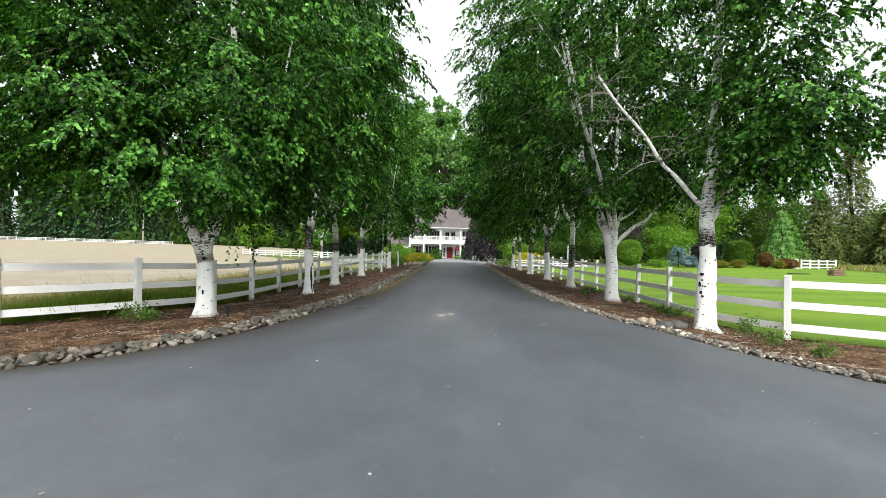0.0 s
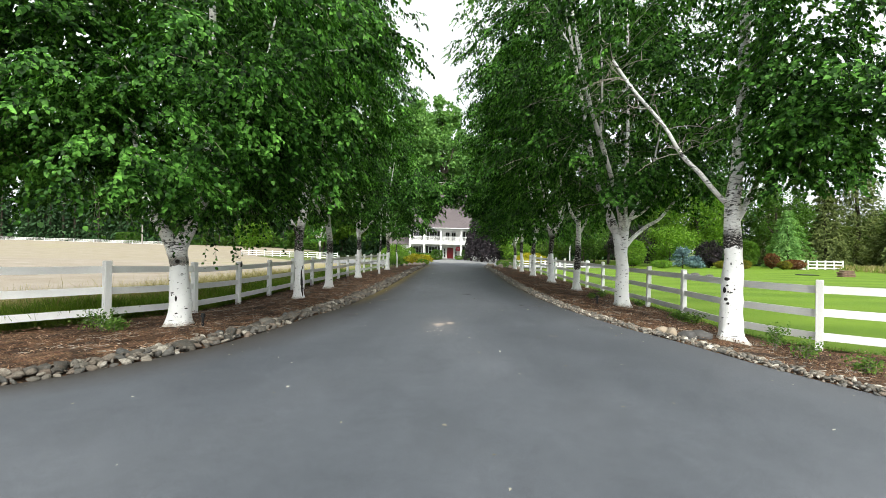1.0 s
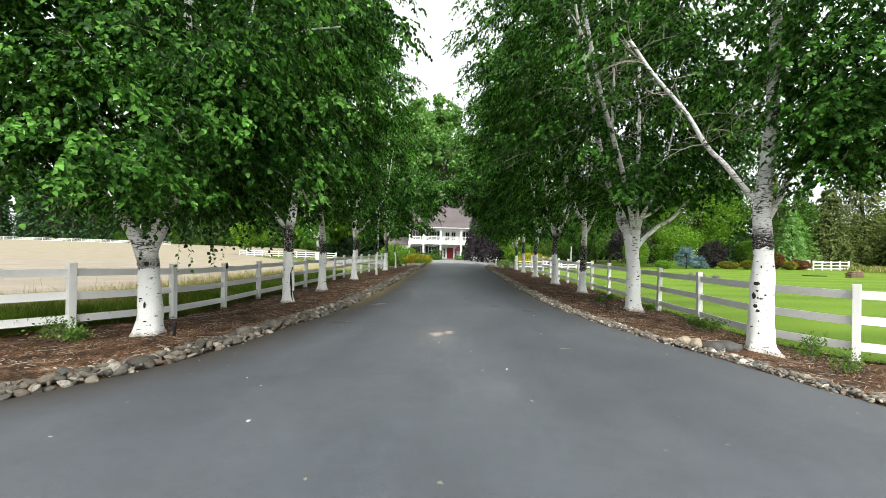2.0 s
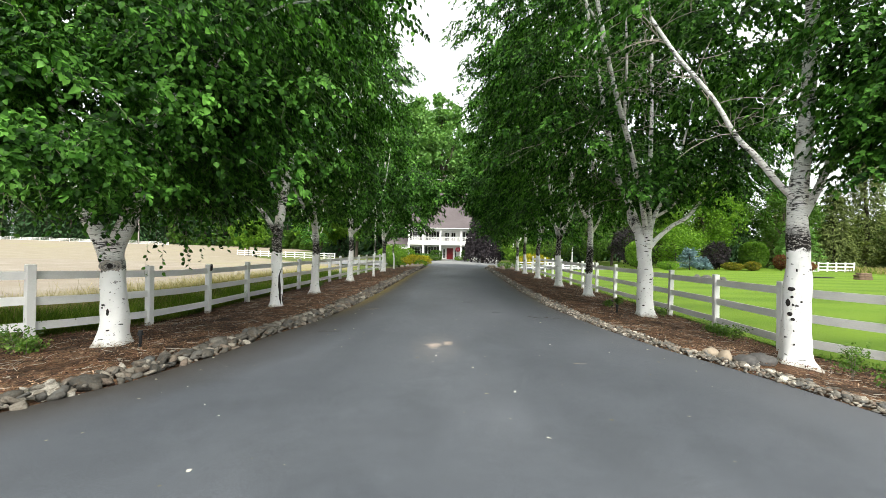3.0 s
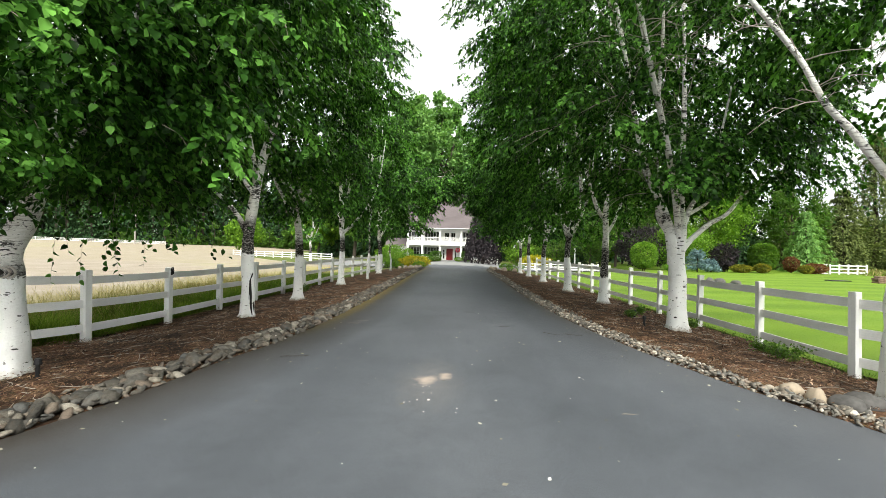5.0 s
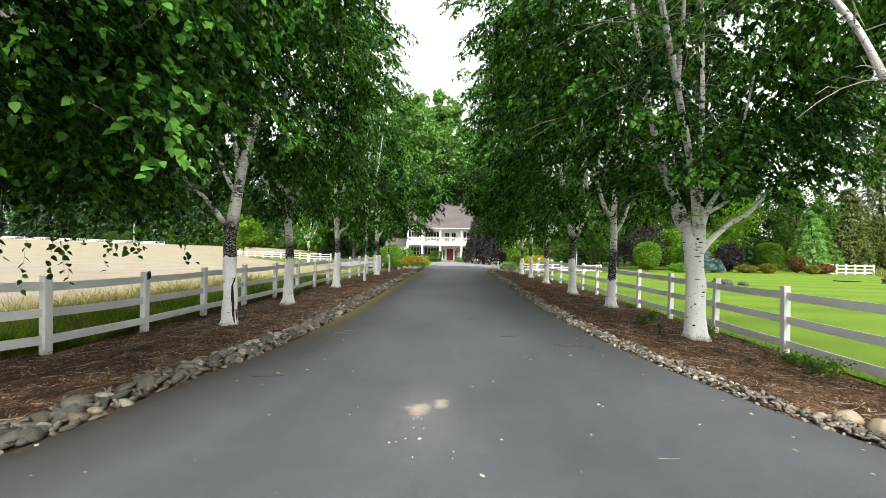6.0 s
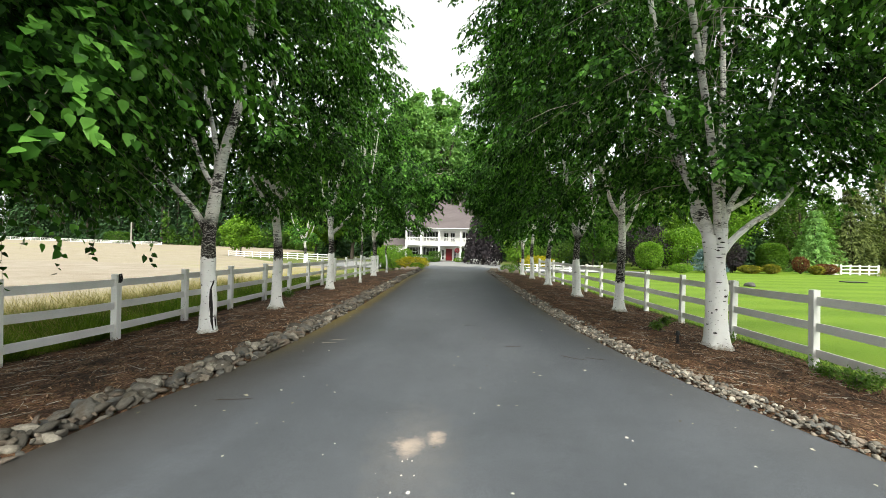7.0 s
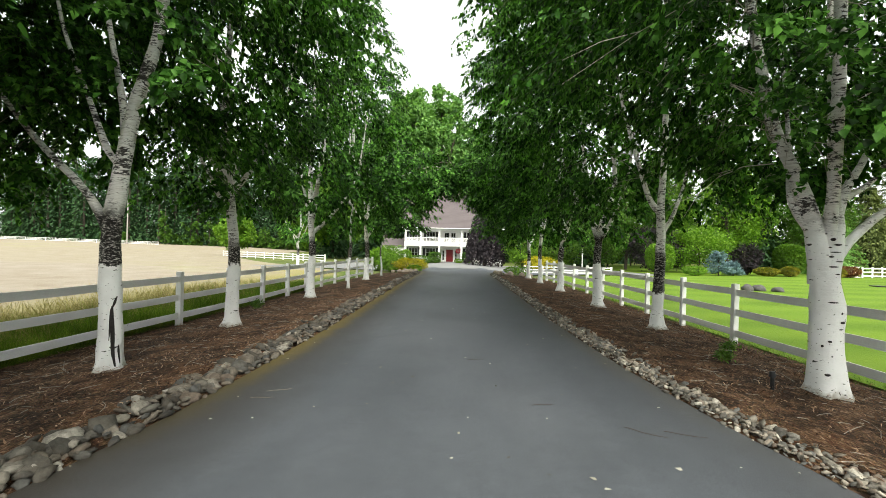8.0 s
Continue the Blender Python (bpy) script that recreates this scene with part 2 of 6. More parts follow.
def bark_material():
    """Birch: lime wash on the foot, a black ragged band above it, then papery white with dark lenticels."""
    k = Nodes("birch_bark")
    h = k.attr("wash")
    wob = k.math("ADD", h, k.math("MULTIPLY", k.math("SUBTRACT", k.noise(7, 5, 0.7), 0.5), 0.34))
    lines = k.noise(6.0, 5, 0.75, k.mapped((1.0, 1.0, 3.6)), warp=1.2)
    rows = k.math("ADD", lines, k.math("MULTIPLY", k.math("SUBTRACT", k.noise(2.6, 3, 0.6), 0.5), 0.5))
    rows2 = k.noise(13, 3, 0.6, k.mapped((0.6, 0.6, 7.0)))
    papery = k.ramp(rows2, (0.25, (0.42, 0.395, 0.365)), (0.38, (0.68, 0.66, 0.63)), (0.55, (0.84, 0.83, 0.81)))
    bare = k.mix(k.ramp(rows, (0.545, 0.0), (0.57, 0.95)), papery, (0.020, 0.017, 0.015))
    crackle = k.noise(17, 5, 0.72, k.mapped((1.0, 1.0, 2.6)), warp=0.8)
    black = k.mix(k.ramp(crackle, (0.545, 1.0), (0.575, 0.0)), (0.50, 0.475, 0.45), (0.016, 0.014, 0.013))
    wash = k.mix(k.ramp(k.noise(3, 5, 0.65), (0.45, 0.0), (0.72, 0.55)), (0.88, 0.88, 0.875), (0.70, 0.69, 0.68))
    scars = k.ramp(k.noise(4.6, 3, 0.6, k.mapped((1.1, 1.1, 3.2))), (0.650, 0.0), (0.668, 0.95))
    fleck = k.ramp(k.noise(19, 2, 0.5, k.mapped((1, 1, 2.2))), (0.70, 0.0), (0.72, 0.85))
    wash = k.mix(k.math("MAXIMUM", scars, fleck), wash, (0.035, 0.032, 0.03))
    foot = k.ramp(k.math("ADD", k.attr("height"), k.math("MULTIPLY", k.math("SUBTRACT", k.noise(9, 4), 0.5), 0.3)), (0.0, 0.8), (0.12, 0.0))
    wash = k.mix(foot, wash, (0.30, 0.26, 0.21))
    col = k.mix(k.ramp(wob, (0.0, 0.0), (0.03, 1.0)), wash, black)
    past = k.math("SUBTRACT", wob, k.attr("band"))
    col = k.mix(k.ramp(past, (0.0, 0.0), (0.25, 1.0)), col, bare)
    return k.done(col, 0.75, k.bump(k.math("ADD", rows, k.noise(30, 4, 0.7)), 0.5, 0.02), 0.25)


def plain(name, colour, rough=0.6, vary=0.25, scale=6.0, spec=0.4, metal=0.0, bump=0.2):
    k = Nodes(name)
    n = k.noise(scale, 5, 0.65)
    col = k.mix(1.0, colour, k.ramp(n, (0.3, 1 - vary), (0.7, 1 + vary)), "MULTIPLY")
    return k.done(col, rough, k.bump(n, bump, 0.01), spec, metal)


def shingle_material():
    k = Nodes("roof_shingle")
    t = k.ramp(k.geo("Random Per Island"), (0, (0.10, 0.085, 0.09)), (1, (0.135, 0.115, 0.12)))
    col = k.mix(1.0, t, k.ramp(k.noise(0.6, 4), (0.3, 0.94), (0.7, 1.05)), "MULTIPLY")
    return k.done(col, 0.9, k.bump(k.noise(40, 3), 0.3, 0.01), 0.2)


ASPHALT, MULCH, LAWN, FIELD, SOIL = asphalt_material(), mulch_material(), lawn_material(), field_material(), soil_material()
CHALK = plain("chalk_white", (0.58, 0.55, 0.51), 0.9, 0.2, 40)
CONCRETE, STONE, BARK = concrete_material(), stone_material(), bark_material()
STONE_REST = stone_material("river_stone_small", True)
PEBBLE, PEBBLE_REST = stone_material("pale_pebble", False, 1.7), stone_material("pale_pebble_small", True, 1.7)
PALE_STONE = plain("beige_stone", (0.30, 0.245, 0.185), 0.85, 0.2, 7)
DARK_STONE = plain("dark_stone", (0.075, 0.072, 0.07), 0.85, 0.35, 7)
FENCE_PAINT = paint_material("fence_paint")
HOUSE_PAINT = paint_material("house_paint", (0.78, 0.78, 0.77), (0.58, 0.57, 0.55), 0.3)
SHINGLE = shingle_material()
GLASS = plain("window_glass", (0.012, 0.014, 0.016), 0.08, 0.1, 1.0, 0.6, 0.0, 0.0)
SHUTTER = plain("shutter_paint", (0.018, 0.022, 0.02), 0.5)
RED = plain("red_door_paint", (0.17, 0.008, 0.012), 0.4, 0.12)
DARK_BARK = plain("dark_bark", (0.06, 0.048, 0.038), 0.9, 0.4, 8)
IRON = plain("dark_iron", (0.03, 0.03, 0.032), 0.5, 0.3, 20, 0.5, 0.8)
TWIG = plain("pale_twig", (0.24, 0.21, 0.175), 0.85, 0.35, 20)
PALE_TWIG = plain("dead_twig", (0.34, 0.305, 0.26), 0.85, 0.3, 20)
WOOD_POLE = plain("grey_pole", (0.30, 0.28, 0.26), 0.85, 0.25, 5)
# near-black and bright ends: crown depths and lit leaves, held as colour
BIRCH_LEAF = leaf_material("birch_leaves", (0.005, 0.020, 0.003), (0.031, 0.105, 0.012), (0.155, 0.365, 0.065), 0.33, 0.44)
CONIFER_LEAF = leaf_material("conifer_needles", (0.012, 0.036, 0.014), (0.034, 0.080, 0.032), (0.072, 0.140, 0.056), 0.15, 0.6)
GOLD_LEAF = leaf_material("golden_shrub_leaves", (0.07, 0.09, 0.012), (0.17, 0.17, 0.02), (0.32, 0.27, 0.04))
WEED_LEAF = leaf_material("weed_leaves", (0.05, 0.115, 0.018), (0.115, 0.215, 0.04), (0.21, 0.30, 0.075))
PAPER_LEAF = leaf_material("grey_green_leaves", (0.09, 0.20, 0.06), (0.19, 0.36, 0.11), (0.30, 0.48, 0.17))
WOODS_LEAF = leaf_material("woodland_leaves", (0.035, 0.085, 0.012), (0.090, 0.180, 0.024), (0.18, 0.31, 0.045))
CEDAR_LEAF = leaf_material("cedar_needles", (0.040, 0.062, 0.018), (0.115, 0.150, 0.045), (0.20, 0.24, 0.085), 0.2, 0.6)
POPLAR_LEAF = leaf_material("poplar_leaves", (0.070, 0.155, 0.045), (0.145, 0.29, 0.085), (0.24, 0.42, 0.13))
BRIGHT_LEAF = leaf_material("bright_shrub_leaves", (0.058, 0.135, 0.014), (0.125, 0.25, 0.025), (0.21, 0.36, 0.045))
YELLOW_LEAF = leaf_material("yellow_shrub_leaves", (0.16, 0.16, 0.012), (0.36, 0.32, 0.02), (0.52, 0.45, 0.05))
PINK_LEAF = leaf_material("pink_flowers", (0.10, 0.10, 0.03), (0.45, 0.05, 0.12), (0.6, 0.12, 0.2))
GRASS_GREEN = leaf_material("fringe_grass", (0.04, 0.10, 0.012), (0.08, 0.17, 0.02), (0.16, 0.26, 0.05), 0.35, 0.6)
PURPLE_LEAF = leaf_material("purple_leaves", (0.014, 0.013, 0.016), (0.028, 0.024, 0.029), (0.050, 0.040, 0.046), 0.15)
RED_LEAF = leaf_material("red_shrub_leaves", (0.08, 0.03, 0.015), (0.15, 0.06, 0.03), (0.24, 0.13, 0.05))
BLUE_LEAF = leaf_material("blue_spruce_needles", (0.07, 0.125, 0.145), (0.14, 0.225, 0.255), (0.24, 0.35, 0.385), 0.1, 0.6)
BOX_LEAF = leaf_material("hedge_leaves", (0.028, 0.070, 0.012), (0.062, 0.135, 0.020), (0.11, 0.21, 0.034))
CLIPPED_LEAF = leaf_material("clipped_bush_leaves", (0.035, 0.085, 0.010), (0.070, 0.150, 0.016), (0.12, 0.22, 0.028))
GRASS = leaf_material("tall_grass", (0.052, 0.105, 0.012), (0.115, 0.195, 0.022), (0.22, 0.29, 0.05), 0.4, 0.6)
STRAW = leaf_material("straw_stalks", (0.12, 0.11, 0.035), (0.25, 0.22, 0.09), (0.42, 0.35, 0.19), 0.3, 0.7)
LITTER = leaf_material("fallen_leaves", (0.08, 0.07, 0.05), (0.34, 0.32, 0.27), (0.72, 0.71, 0.66), 0.2, 0.6)
CHIP = leaf_material("bark_chips", (0.016, 0.009, 0.006), (0.165, 0.088, 0.052), (0.46, 0.32, 0.22), 0.0, 0.9)

# ---------------------------------------------------------------- mesh helpers


def mesh_object(name, verts, faces, material, parent=None, smooth=False):
    me = bpy.data.meshes.new(name)
    me.from_pydata([tuple(map(float, v)) for v in verts], [], faces)
    if smooth:
        me.polygons.foreach_set("use_smooth", [True] * len(me.polygons))
    me.materials.append(material)
    me.update()
    ob = new(name, me)
    ob.parent = parent
    return ob


def part(name, bm, material, parent, label=""):
    me = bpy.data.meshes.new(name)
    bm.to_mesh(me)
    bm.free()
    me.materials.append(material)
    ob = new(name, me)
    ob.parent = parent
    return tagged(ob, label)


def empty(name, x=0.0, y=0.0, z=0.0, rz=0.0):
    ob = new(name)
    ob.empty_display_size = 0.2
    ob.matrix_basis = pose(x, y, z, 0, 0, rz)
    return ob


def add_box(bm, lo, hi, bevel=0.0):
    """A box between two corners, with its edges rounded by bevel."""
    c, s = [(a + b) / 2 for a, b in zip(lo, hi)], [b - a for a, b in zip(lo, hi)]
    made = bmesh.ops.create_cube(bm, size=1, matrix=Matrix.Translation(c) @ Matrix.Diagonal((*s, 1)))
    if bevel:
        edges = list({e for v in made["verts"] for e in v.link_edges})
        bmesh.ops.bevel(bm, geom=edges, offset=bevel, segments=1, affect="EDGES")
    return bm


def box(lo, hi, bevel=0.0):
    return add_box(bmesh.new(), lo, hi, bevel)


def smoothstep(a, b, v):
    t = min(1.0, max(0.0, (v - a) / (b - a)))
    return t * t * (3 - 2 * t)


# ---------------------------------------------------------------- the lie of the land

LEFT_EDGE = ((-14, -40), (-1.0, -32), (0.5, -18), (2.0, -12), (3.6, -8.8), (5.2, -6.5), (6.1, -5.5), (7.0, -4.85), (8.4, -4.12), (9.8, -3.72), (11.5, -3.5), (12.5, -3.25), (14.3, -3.03), (16.1, -2.95), (20.5, -2.88), (32, -2.95), (44, -2.8), (48, -3.1), (52, -4.5), (57, -9), (61, -15), (64, -19))
RIGHT_EDGE = ((-14, 40), (-1.0, 34), (0.8, 20), (2.2, 12), (4.0, 7.7), (5.6, 6.2), (7.0, 5.58), (8.3, 5.1), (9.8, 4.6), (11.3, 3.86), (12.7, 3.44), (14.6, 3.05), (17, 2.8), (22, 2.62), (30, 2.62), (44, 2.65), (48, 3.0), (52, 4.6), (56, 9), (60, 16), (64, 19))
LEFT_FENCE = ((-27, 3.6), (-21.5, 4.9), (-15.6, 6.8), (-12.6, 8.1), (-10.12, 9.45), (-8.4, 11.45), (-7.78, 14.0), (-7.8, 16.7), (-7.8, 19.3), (-7.75, 21.8), (-7.65, 24.3), (-7.6, 26.8), (-7.6, 29.4), (-7.65, 32.0), (-7.65, 34.6), (-7.6, 37.2), (-7.5, 39.8), (-7.4, 42.4), (-7.3, 45.0), (-7.2, 47.4))
RIGHT_FENCE = ((27, 5.2), (21, 6.4), (15.6, 8.1), (11.8, 10.0), (8.7, 11.9), (7.75, 13.7), (7.85, 16.55), (7.85, 19.4), (7.87, 22.25), (7.87, 25.1), (7.85, 27.9), (7.85, 30.7), (7.85, 33.5), (7.85, 36.3), (7.8, 39.1), (7.75, 41.9), (7.7, 44.7), (7.6, 47.0))


def edge_x(table, y):
    return float(np.interp(y, [r[0] for r in table], [r[1] for r in table]))


def ground_z(x, y):
    """Height of the finished ground: a crowned drive, beds that fall to the fences, a field that climbs."""
    a = abs(x)
    near = float(np.interp(a, [0, 3.0, 4.2, 5.6, 9], [0.0, -0.03, -0.12, -0.22, -0.25]))
    open_apron = 1 - smoothstep(3, 9, y)
    near = near * (1 - open_apron) + open_apron * -0.02 * min(a, 8) / 3
    bank = smoothstep(5.6, 7.8, a) * smoothstep(5, 10, y) * (1 - 0.75 * smoothstep(36, 62, y))
    drop = -0.72 * smoothstep(34, 90, y)
    if x < 0:
        rise = smoothstep(11, 16, y)
        z = near * (0.7 + 0.3 * rise) - 0.22 * (0.5 + 0.5 * rise) * bank * (1 - smoothstep(12, 40, a)) + drop * (1 - smoothstep(40, 110, a))
        return z + 2.2 * smoothstep(80, 230, math.hypot(max(a - 8, 0), max(y - 25, 0) * 0.7))
    return near - 0.36 * bank + drop * (1 - 0.55 * smoothstep(12, 45, a))


def sheet(name, rows, material, lift=0.0, uneven=0.0):
    """A surface through rows of (x, y), laid on the land."""
    verts = [(x, y, ground_z(x, y) + lift + (uneven * noise.noise((x * 1.3, y * 1.3, 0)) if uneven else 0)) for row in rows for x, y in row]
    n = len(rows[0])
    faces = [(i * n + j, i * n + j + 1, (i + 1) * n + j + 1, (i + 1) * n + j) for i in range(len(rows) - 1) for j in range(n - 1)]
    ob = mesh_object(name, verts, faces, material, smooth=True)
    return ob


def steps(*stops):
    """Coordinates from stop to stop: (from, step) ..., last."""
    out = []
    for (a, d), nxt in zip(stops[:-1], stops[1:]):
        b = nxt[0] if isinstance(nxt, tuple) else nxt
        n = max(1, round((b - a) / d))
        out += [a + (b - a) * k / n for k in range(n)]
    return out + [stops[-1]]


# the one wide sheet of rough ground that reaches the horizon
xs = steps((-1600, 200), (-400, 40), (-120, 10), (-40, 3), (-12, 1), (12, 3), (40, 10), (120, 40), (400, 200), 1600)
ys = steps((-400, 80), (-80, 20), (-20, 4), (0, 1), (60, 3), (100, 10), (300, 60), (600, 200), 2400)
tagged(sheet("ground", [[(x, y) for x in xs] for y in ys], SOIL, -0.09), "rough grass ground under the whole estate", "ground", kind="structure")

# the drive
rows = []
for y in steps((-14, 1.0), (0, 0.4), (20, 0.8), (64, 2), 66):
    xl, xr = edge_x(LEFT_EDGE, y), edge_x(RIGHT_EDGE, y)
    rows.append([(xl + (xr - xl) * (0.5 - 0.5 * math.cos(math.pi * k / 40)), y) for k in range(41)])
road = sheet("road", rows, ASPHALT)
for key, values in (
        ("edge", [min(x - row[0][0], row[-1][0] - x) for row in rows for x, y in row]),
        ("moss", [(1.0 if x < 0 else 0.25) * smoothstep(12, 18, y) for row in rows for x, y in row]),
        ("dust_and_shade", [1.0 if x < 0 else 0.25 for row in rows for x, y in row])):
    road.data.attributes.new(key, "FLOAT", "POINT").data.foreach_set("value", values)
tagged(road, "smooth dark grey asphalt driveway with scuffs and mossy edges", "driveway", kind="structure")

# pale court in front of the house
tagged(sheet("forecourt", [[(x, y) for x in steps((-24, 2), 24)] for y in steps((60, 2), 92)], CONCRETE, 0.012), "pale grey concrete court in front of the house", "forecourt", kind="structure")


def bed_rows(edge, fence, out):
    """Rows across a planting bed, from the drive's edge to just past the fence."""
    made = []
    for y in steps((0.5, 0.5), (10, 0.35), (26, 0.6), (47, 1), 48):
        x0 = edge_x(edge, y)
        x1 = float(np.interp(y, [p[1] for p in fence], [p[0] for p in fence])) + out * 0.35
        if abs(x1) < abs(x0) + 0.5:
            x1 = x0 + out * 0.5
        made.append([(x0 - out * 0.12 + (x1 - x0 + out * 0.12) * k / 16, y) for k in range(17)])
    return made


LEFT_BED, RIGHT_BED = bed_rows(LEFT_EDGE, LEFT_FENCE, -1), bed_rows(RIGHT_EDGE, RIGHT_FENCE, 1)
for name, made, side in (("planting_bed_left", LEFT_BED, -1), ("planting_bed_right", RIGHT_BED, 1)):
    ob = sheet(name, made, MULCH, -0.004, 0.06)
    n = 17
    for i, row in enumerate(made):
        ob.data.vertices[i * n].co.z = ground_z(*row[0]) - 0.03
        ob.data.vertices[i * n + n - 1].co.z -= 0.05
    tagged(ob, "strip of reddish brown bark mulch beside the drive", "mulch bed", kind="structure")

# hay field on one side, mown lawn on the other
rows = []
for y in steps((-2, 1.5), (10, 1), (48, 3), (100, 8), (230, 20), 330):
    x0 = float(np.interp(y, [p[1] for p in LEFT_FENCE] + [60, 100, 170], [p[0] for p in LEFT_FENCE] + [-16, -45, -60])) - 0.3
    if y < 3.4:
        x0 = -24.3
    far = x0 - (60 + 2.2 * max(y, 10))
    rows.append([(x0 + (far - x0) * (k / 40) ** 2, y) for k in range(41)])
field = sheet("field", rows, FIELD, -0.01)
field.data.attributes.new("verge", "FLOAT", "POINT").data.foreach_set("value", [(row[0][0] - x) if 3.4 <= y < 52 else 9.0 for row in rows for x, y in row])
tagged(field, "pale dry cut hay field rising to the woods", "field", kind="structure")
rows = []
for y in steps((-2, 1.5), (10, 1), (48, 2), 104):
    x0 = float(np.interp(y, [p[1] for p in RIGHT_FENCE] + [56, 62, 92], [p[0] for p in RIGHT_FENCE] + [11, 24, 24])) + 0.3
    if y < 4.2:
        x0 = 22.3
    x1 = float(np.interp(y, [0, 38, 47, 60, 104], [150, 95, 47, 53, 58]))
    rows.append([(x0 + (x1 - x0) * (k / 40) ** 1.8, y) for k in range(41)])
tagged(sheet("lawn", rows, LAWN, -0.01), "bright green mown lawn with faint stripes", "lawn", kind="structure")

# ---------------------------------------------------------------- fences

HEIGHT, POST = 1.35, 0.15


def fence(name, line, label, group, tall=1.0):
    """Board fence: square posts and three rails a bay, let into the posts."""
    thing = empty(name, line[0][0], line[0][1], ground_z(*line[0]))
    ox, oy, oz = thing.location
    rnd = random.Random(len(line))
    post_mesh = None
    tops = []
    for i, (x, y) in enumerate(line):
        x2, y2 = line[min(i + 1, len(line) - 1)]
        x1, y1 = line[max(i - 1, 0)]
        turn = math.degrees(math.atan2(y2 - y1, x2 - x1)) - 90
        z = ground_z(x, y)
        if post_mesh is None:
            bm = box((-POST / 2, -POST / 2, -0.25), (POST / 2, POST / 2, HEIGHT * tall), 0.008)
            post = part("post", bm, FENCE_PAINT, thing)
            post_mesh = post.data
        else:
            post = new("post", post_mesh)
            post.parent = thing
        post.matrix_basis = pose(x - ox, y - oy, z - oz, rnd.gauss(0, 0.5), rnd.gauss(0, 0.5), turn + rnd.gauss(0, 1.5))
        tops.append((x, y, z))
    for (xa, ya, za), (xb, yb, zb) in zip(tops[:-1], tops[1:]):
        span = math.hypot(xb - xa, yb - ya)
        turn = math.atan2(yb - ya, xb - xa)
        for low in (0.17, 0.63, 1.09):
            la, lb = low * tall + rnd.gauss(0, 0.008), low * tall + rnd.gauss(0, 0.008)
            bm = bmesh.new()
            bmesh.ops.create_cube(bm, size=1)
            cuts = bmesh.ops.subdivide_edges(bm, edges=[e for e in bm.edges if abs(e.verts[0].co.x - e.verts[1].co.x) > 0.5], cuts=4)
            sag = rnd.uniform(0.0, 0.014)
            for v in bm.verts:
                u = v.co.x + 0.5
                h = za + la + (zb + lb - za - la) * u - sag * 4 * u * (1 - u)
                side = v.co.y * 0.034
                v.co = (xa - ox + (xb - xa) * u - math.sin(turn) * side, ya - oy + (yb - ya) * u + math.cos(turn) * side, h - oz + (v.co.z + 0.5) * 0.15 * tall)
            part("rail", bm, FENCE_PAINT, thing)
    return tagged(thing, label, "fence", group)


fence("board_fence", LEFT_FENCE, "white painted three-rail board fence beside the hay field", "fences along the drive", 1.11)
fence("board_fence", RIGHT_FENCE, "white painted three-rail board fence beside the lawn", "fences along the drive", 1.23)

# ---------------------------------------------------------------- trees


def tube(path, radii, sides=12, knobby=0.06, seed=0):
    """Verts and faces of a tapering limb along a path."""
    p = [Vector(q) for q in path]
    verts, faces = [], []
    last = Vector((1, 0, 0))
    for i, q in enumerate(p):
        ahead = (p[min(i + 1, len(p) - 1)] - p[max(i - 1, 0)]).normalized()
        u = (last - ahead * last.dot(ahead)).normalized()
        last, w = u, ahead.cross(u)
        for k in range(sides):
            a = 2 * math.pi * k / sides
            d = u * math.cos(a) + w * math.sin(a)
            r = radii[i] * (1 + knobby * noise.noise((d.x * 1.6 + seed * 7.3, d.y * 1.6, q.z * 1.9 + i * 0.05)))
            verts.append(q + d * r)
    for i in range(len(p) - 1):
        for k in range(sides):
            a, b = i * sides + k, i * sides + (k + 1) % sides
            faces.append((a, b, b + sides, a + sides))
    faces.append(tuple(range((len(p) - 1) * sides, len(p) * sides)))
    return verts, faces


def curve_points(stops, n):
    """A smooth line through stops (Catmull-Rom), n pieces a stretch."""
    s = [Vector(q) for q in stops]
    s = [s[0] * 2 - s[1], *s, s[-1] * 2 - s[-2]]
    out = []
    for a, b, c, d in zip(s, s[1:], s[2:], s[3:]):
        for k in range(n):
            t = k / n
            out.append(0.5 * (2 * b + (c - a) * t + (2 * a - 5 * b + 4 * c - d) * t * t + (3 * b - a - 3 * c + d) * t ** 3))
    return out + [s[-2]]


def limb(name, stops, r0, r1, parent, wash, band, flare=0.0, sides=12, seed=0, n=5, label="", fork=None):
    pts = curve_points(stops, n)
    m = len(pts) - 1
    radii = [r0 + (r1 - r0) * (i / m) ** (1.25 if flare else 0.85) for i in range(m + 1)]
    if fork:
        radii = [r * (1 - (1 - fork[1]) * smoothstep(fork[0] - 0.1, fork[0] + 0.5, p.z)) for r, p in zip(radii, pts)]
    if flare:
        radii = [r + flare * math.exp(-max(p.z, 0) / 0.10) for r, p in zip(radii, pts)]
    verts, faces = tube(pts, radii, sides, 0.20 if flare else 0.22, seed)
    if flare:
        for v in verts:
            if v.z < 0.5:
                a = math.atan2(v.y, v.x)
                f = 1 + 0.20 * (1 - max(v.z, 0) * 2) ** 2 * (math.sin(a * 4 + seed * 2.1) + 0.6 * math.sin(a * 7 + seed))
                v.x, v.y = v.x * f, v.y * f
    ob = mesh_object(name, verts, faces, BARK, parent, True)
    for key, values in (("wash", [v.z - wash for v in verts]), ("band", [band] * len(verts)), ("height", [v.z for v in verts])):
        ob.data.attributes.new(key, "FLOAT", "POINT").data.foreach_set("value", values)
    return tagged(ob, label)


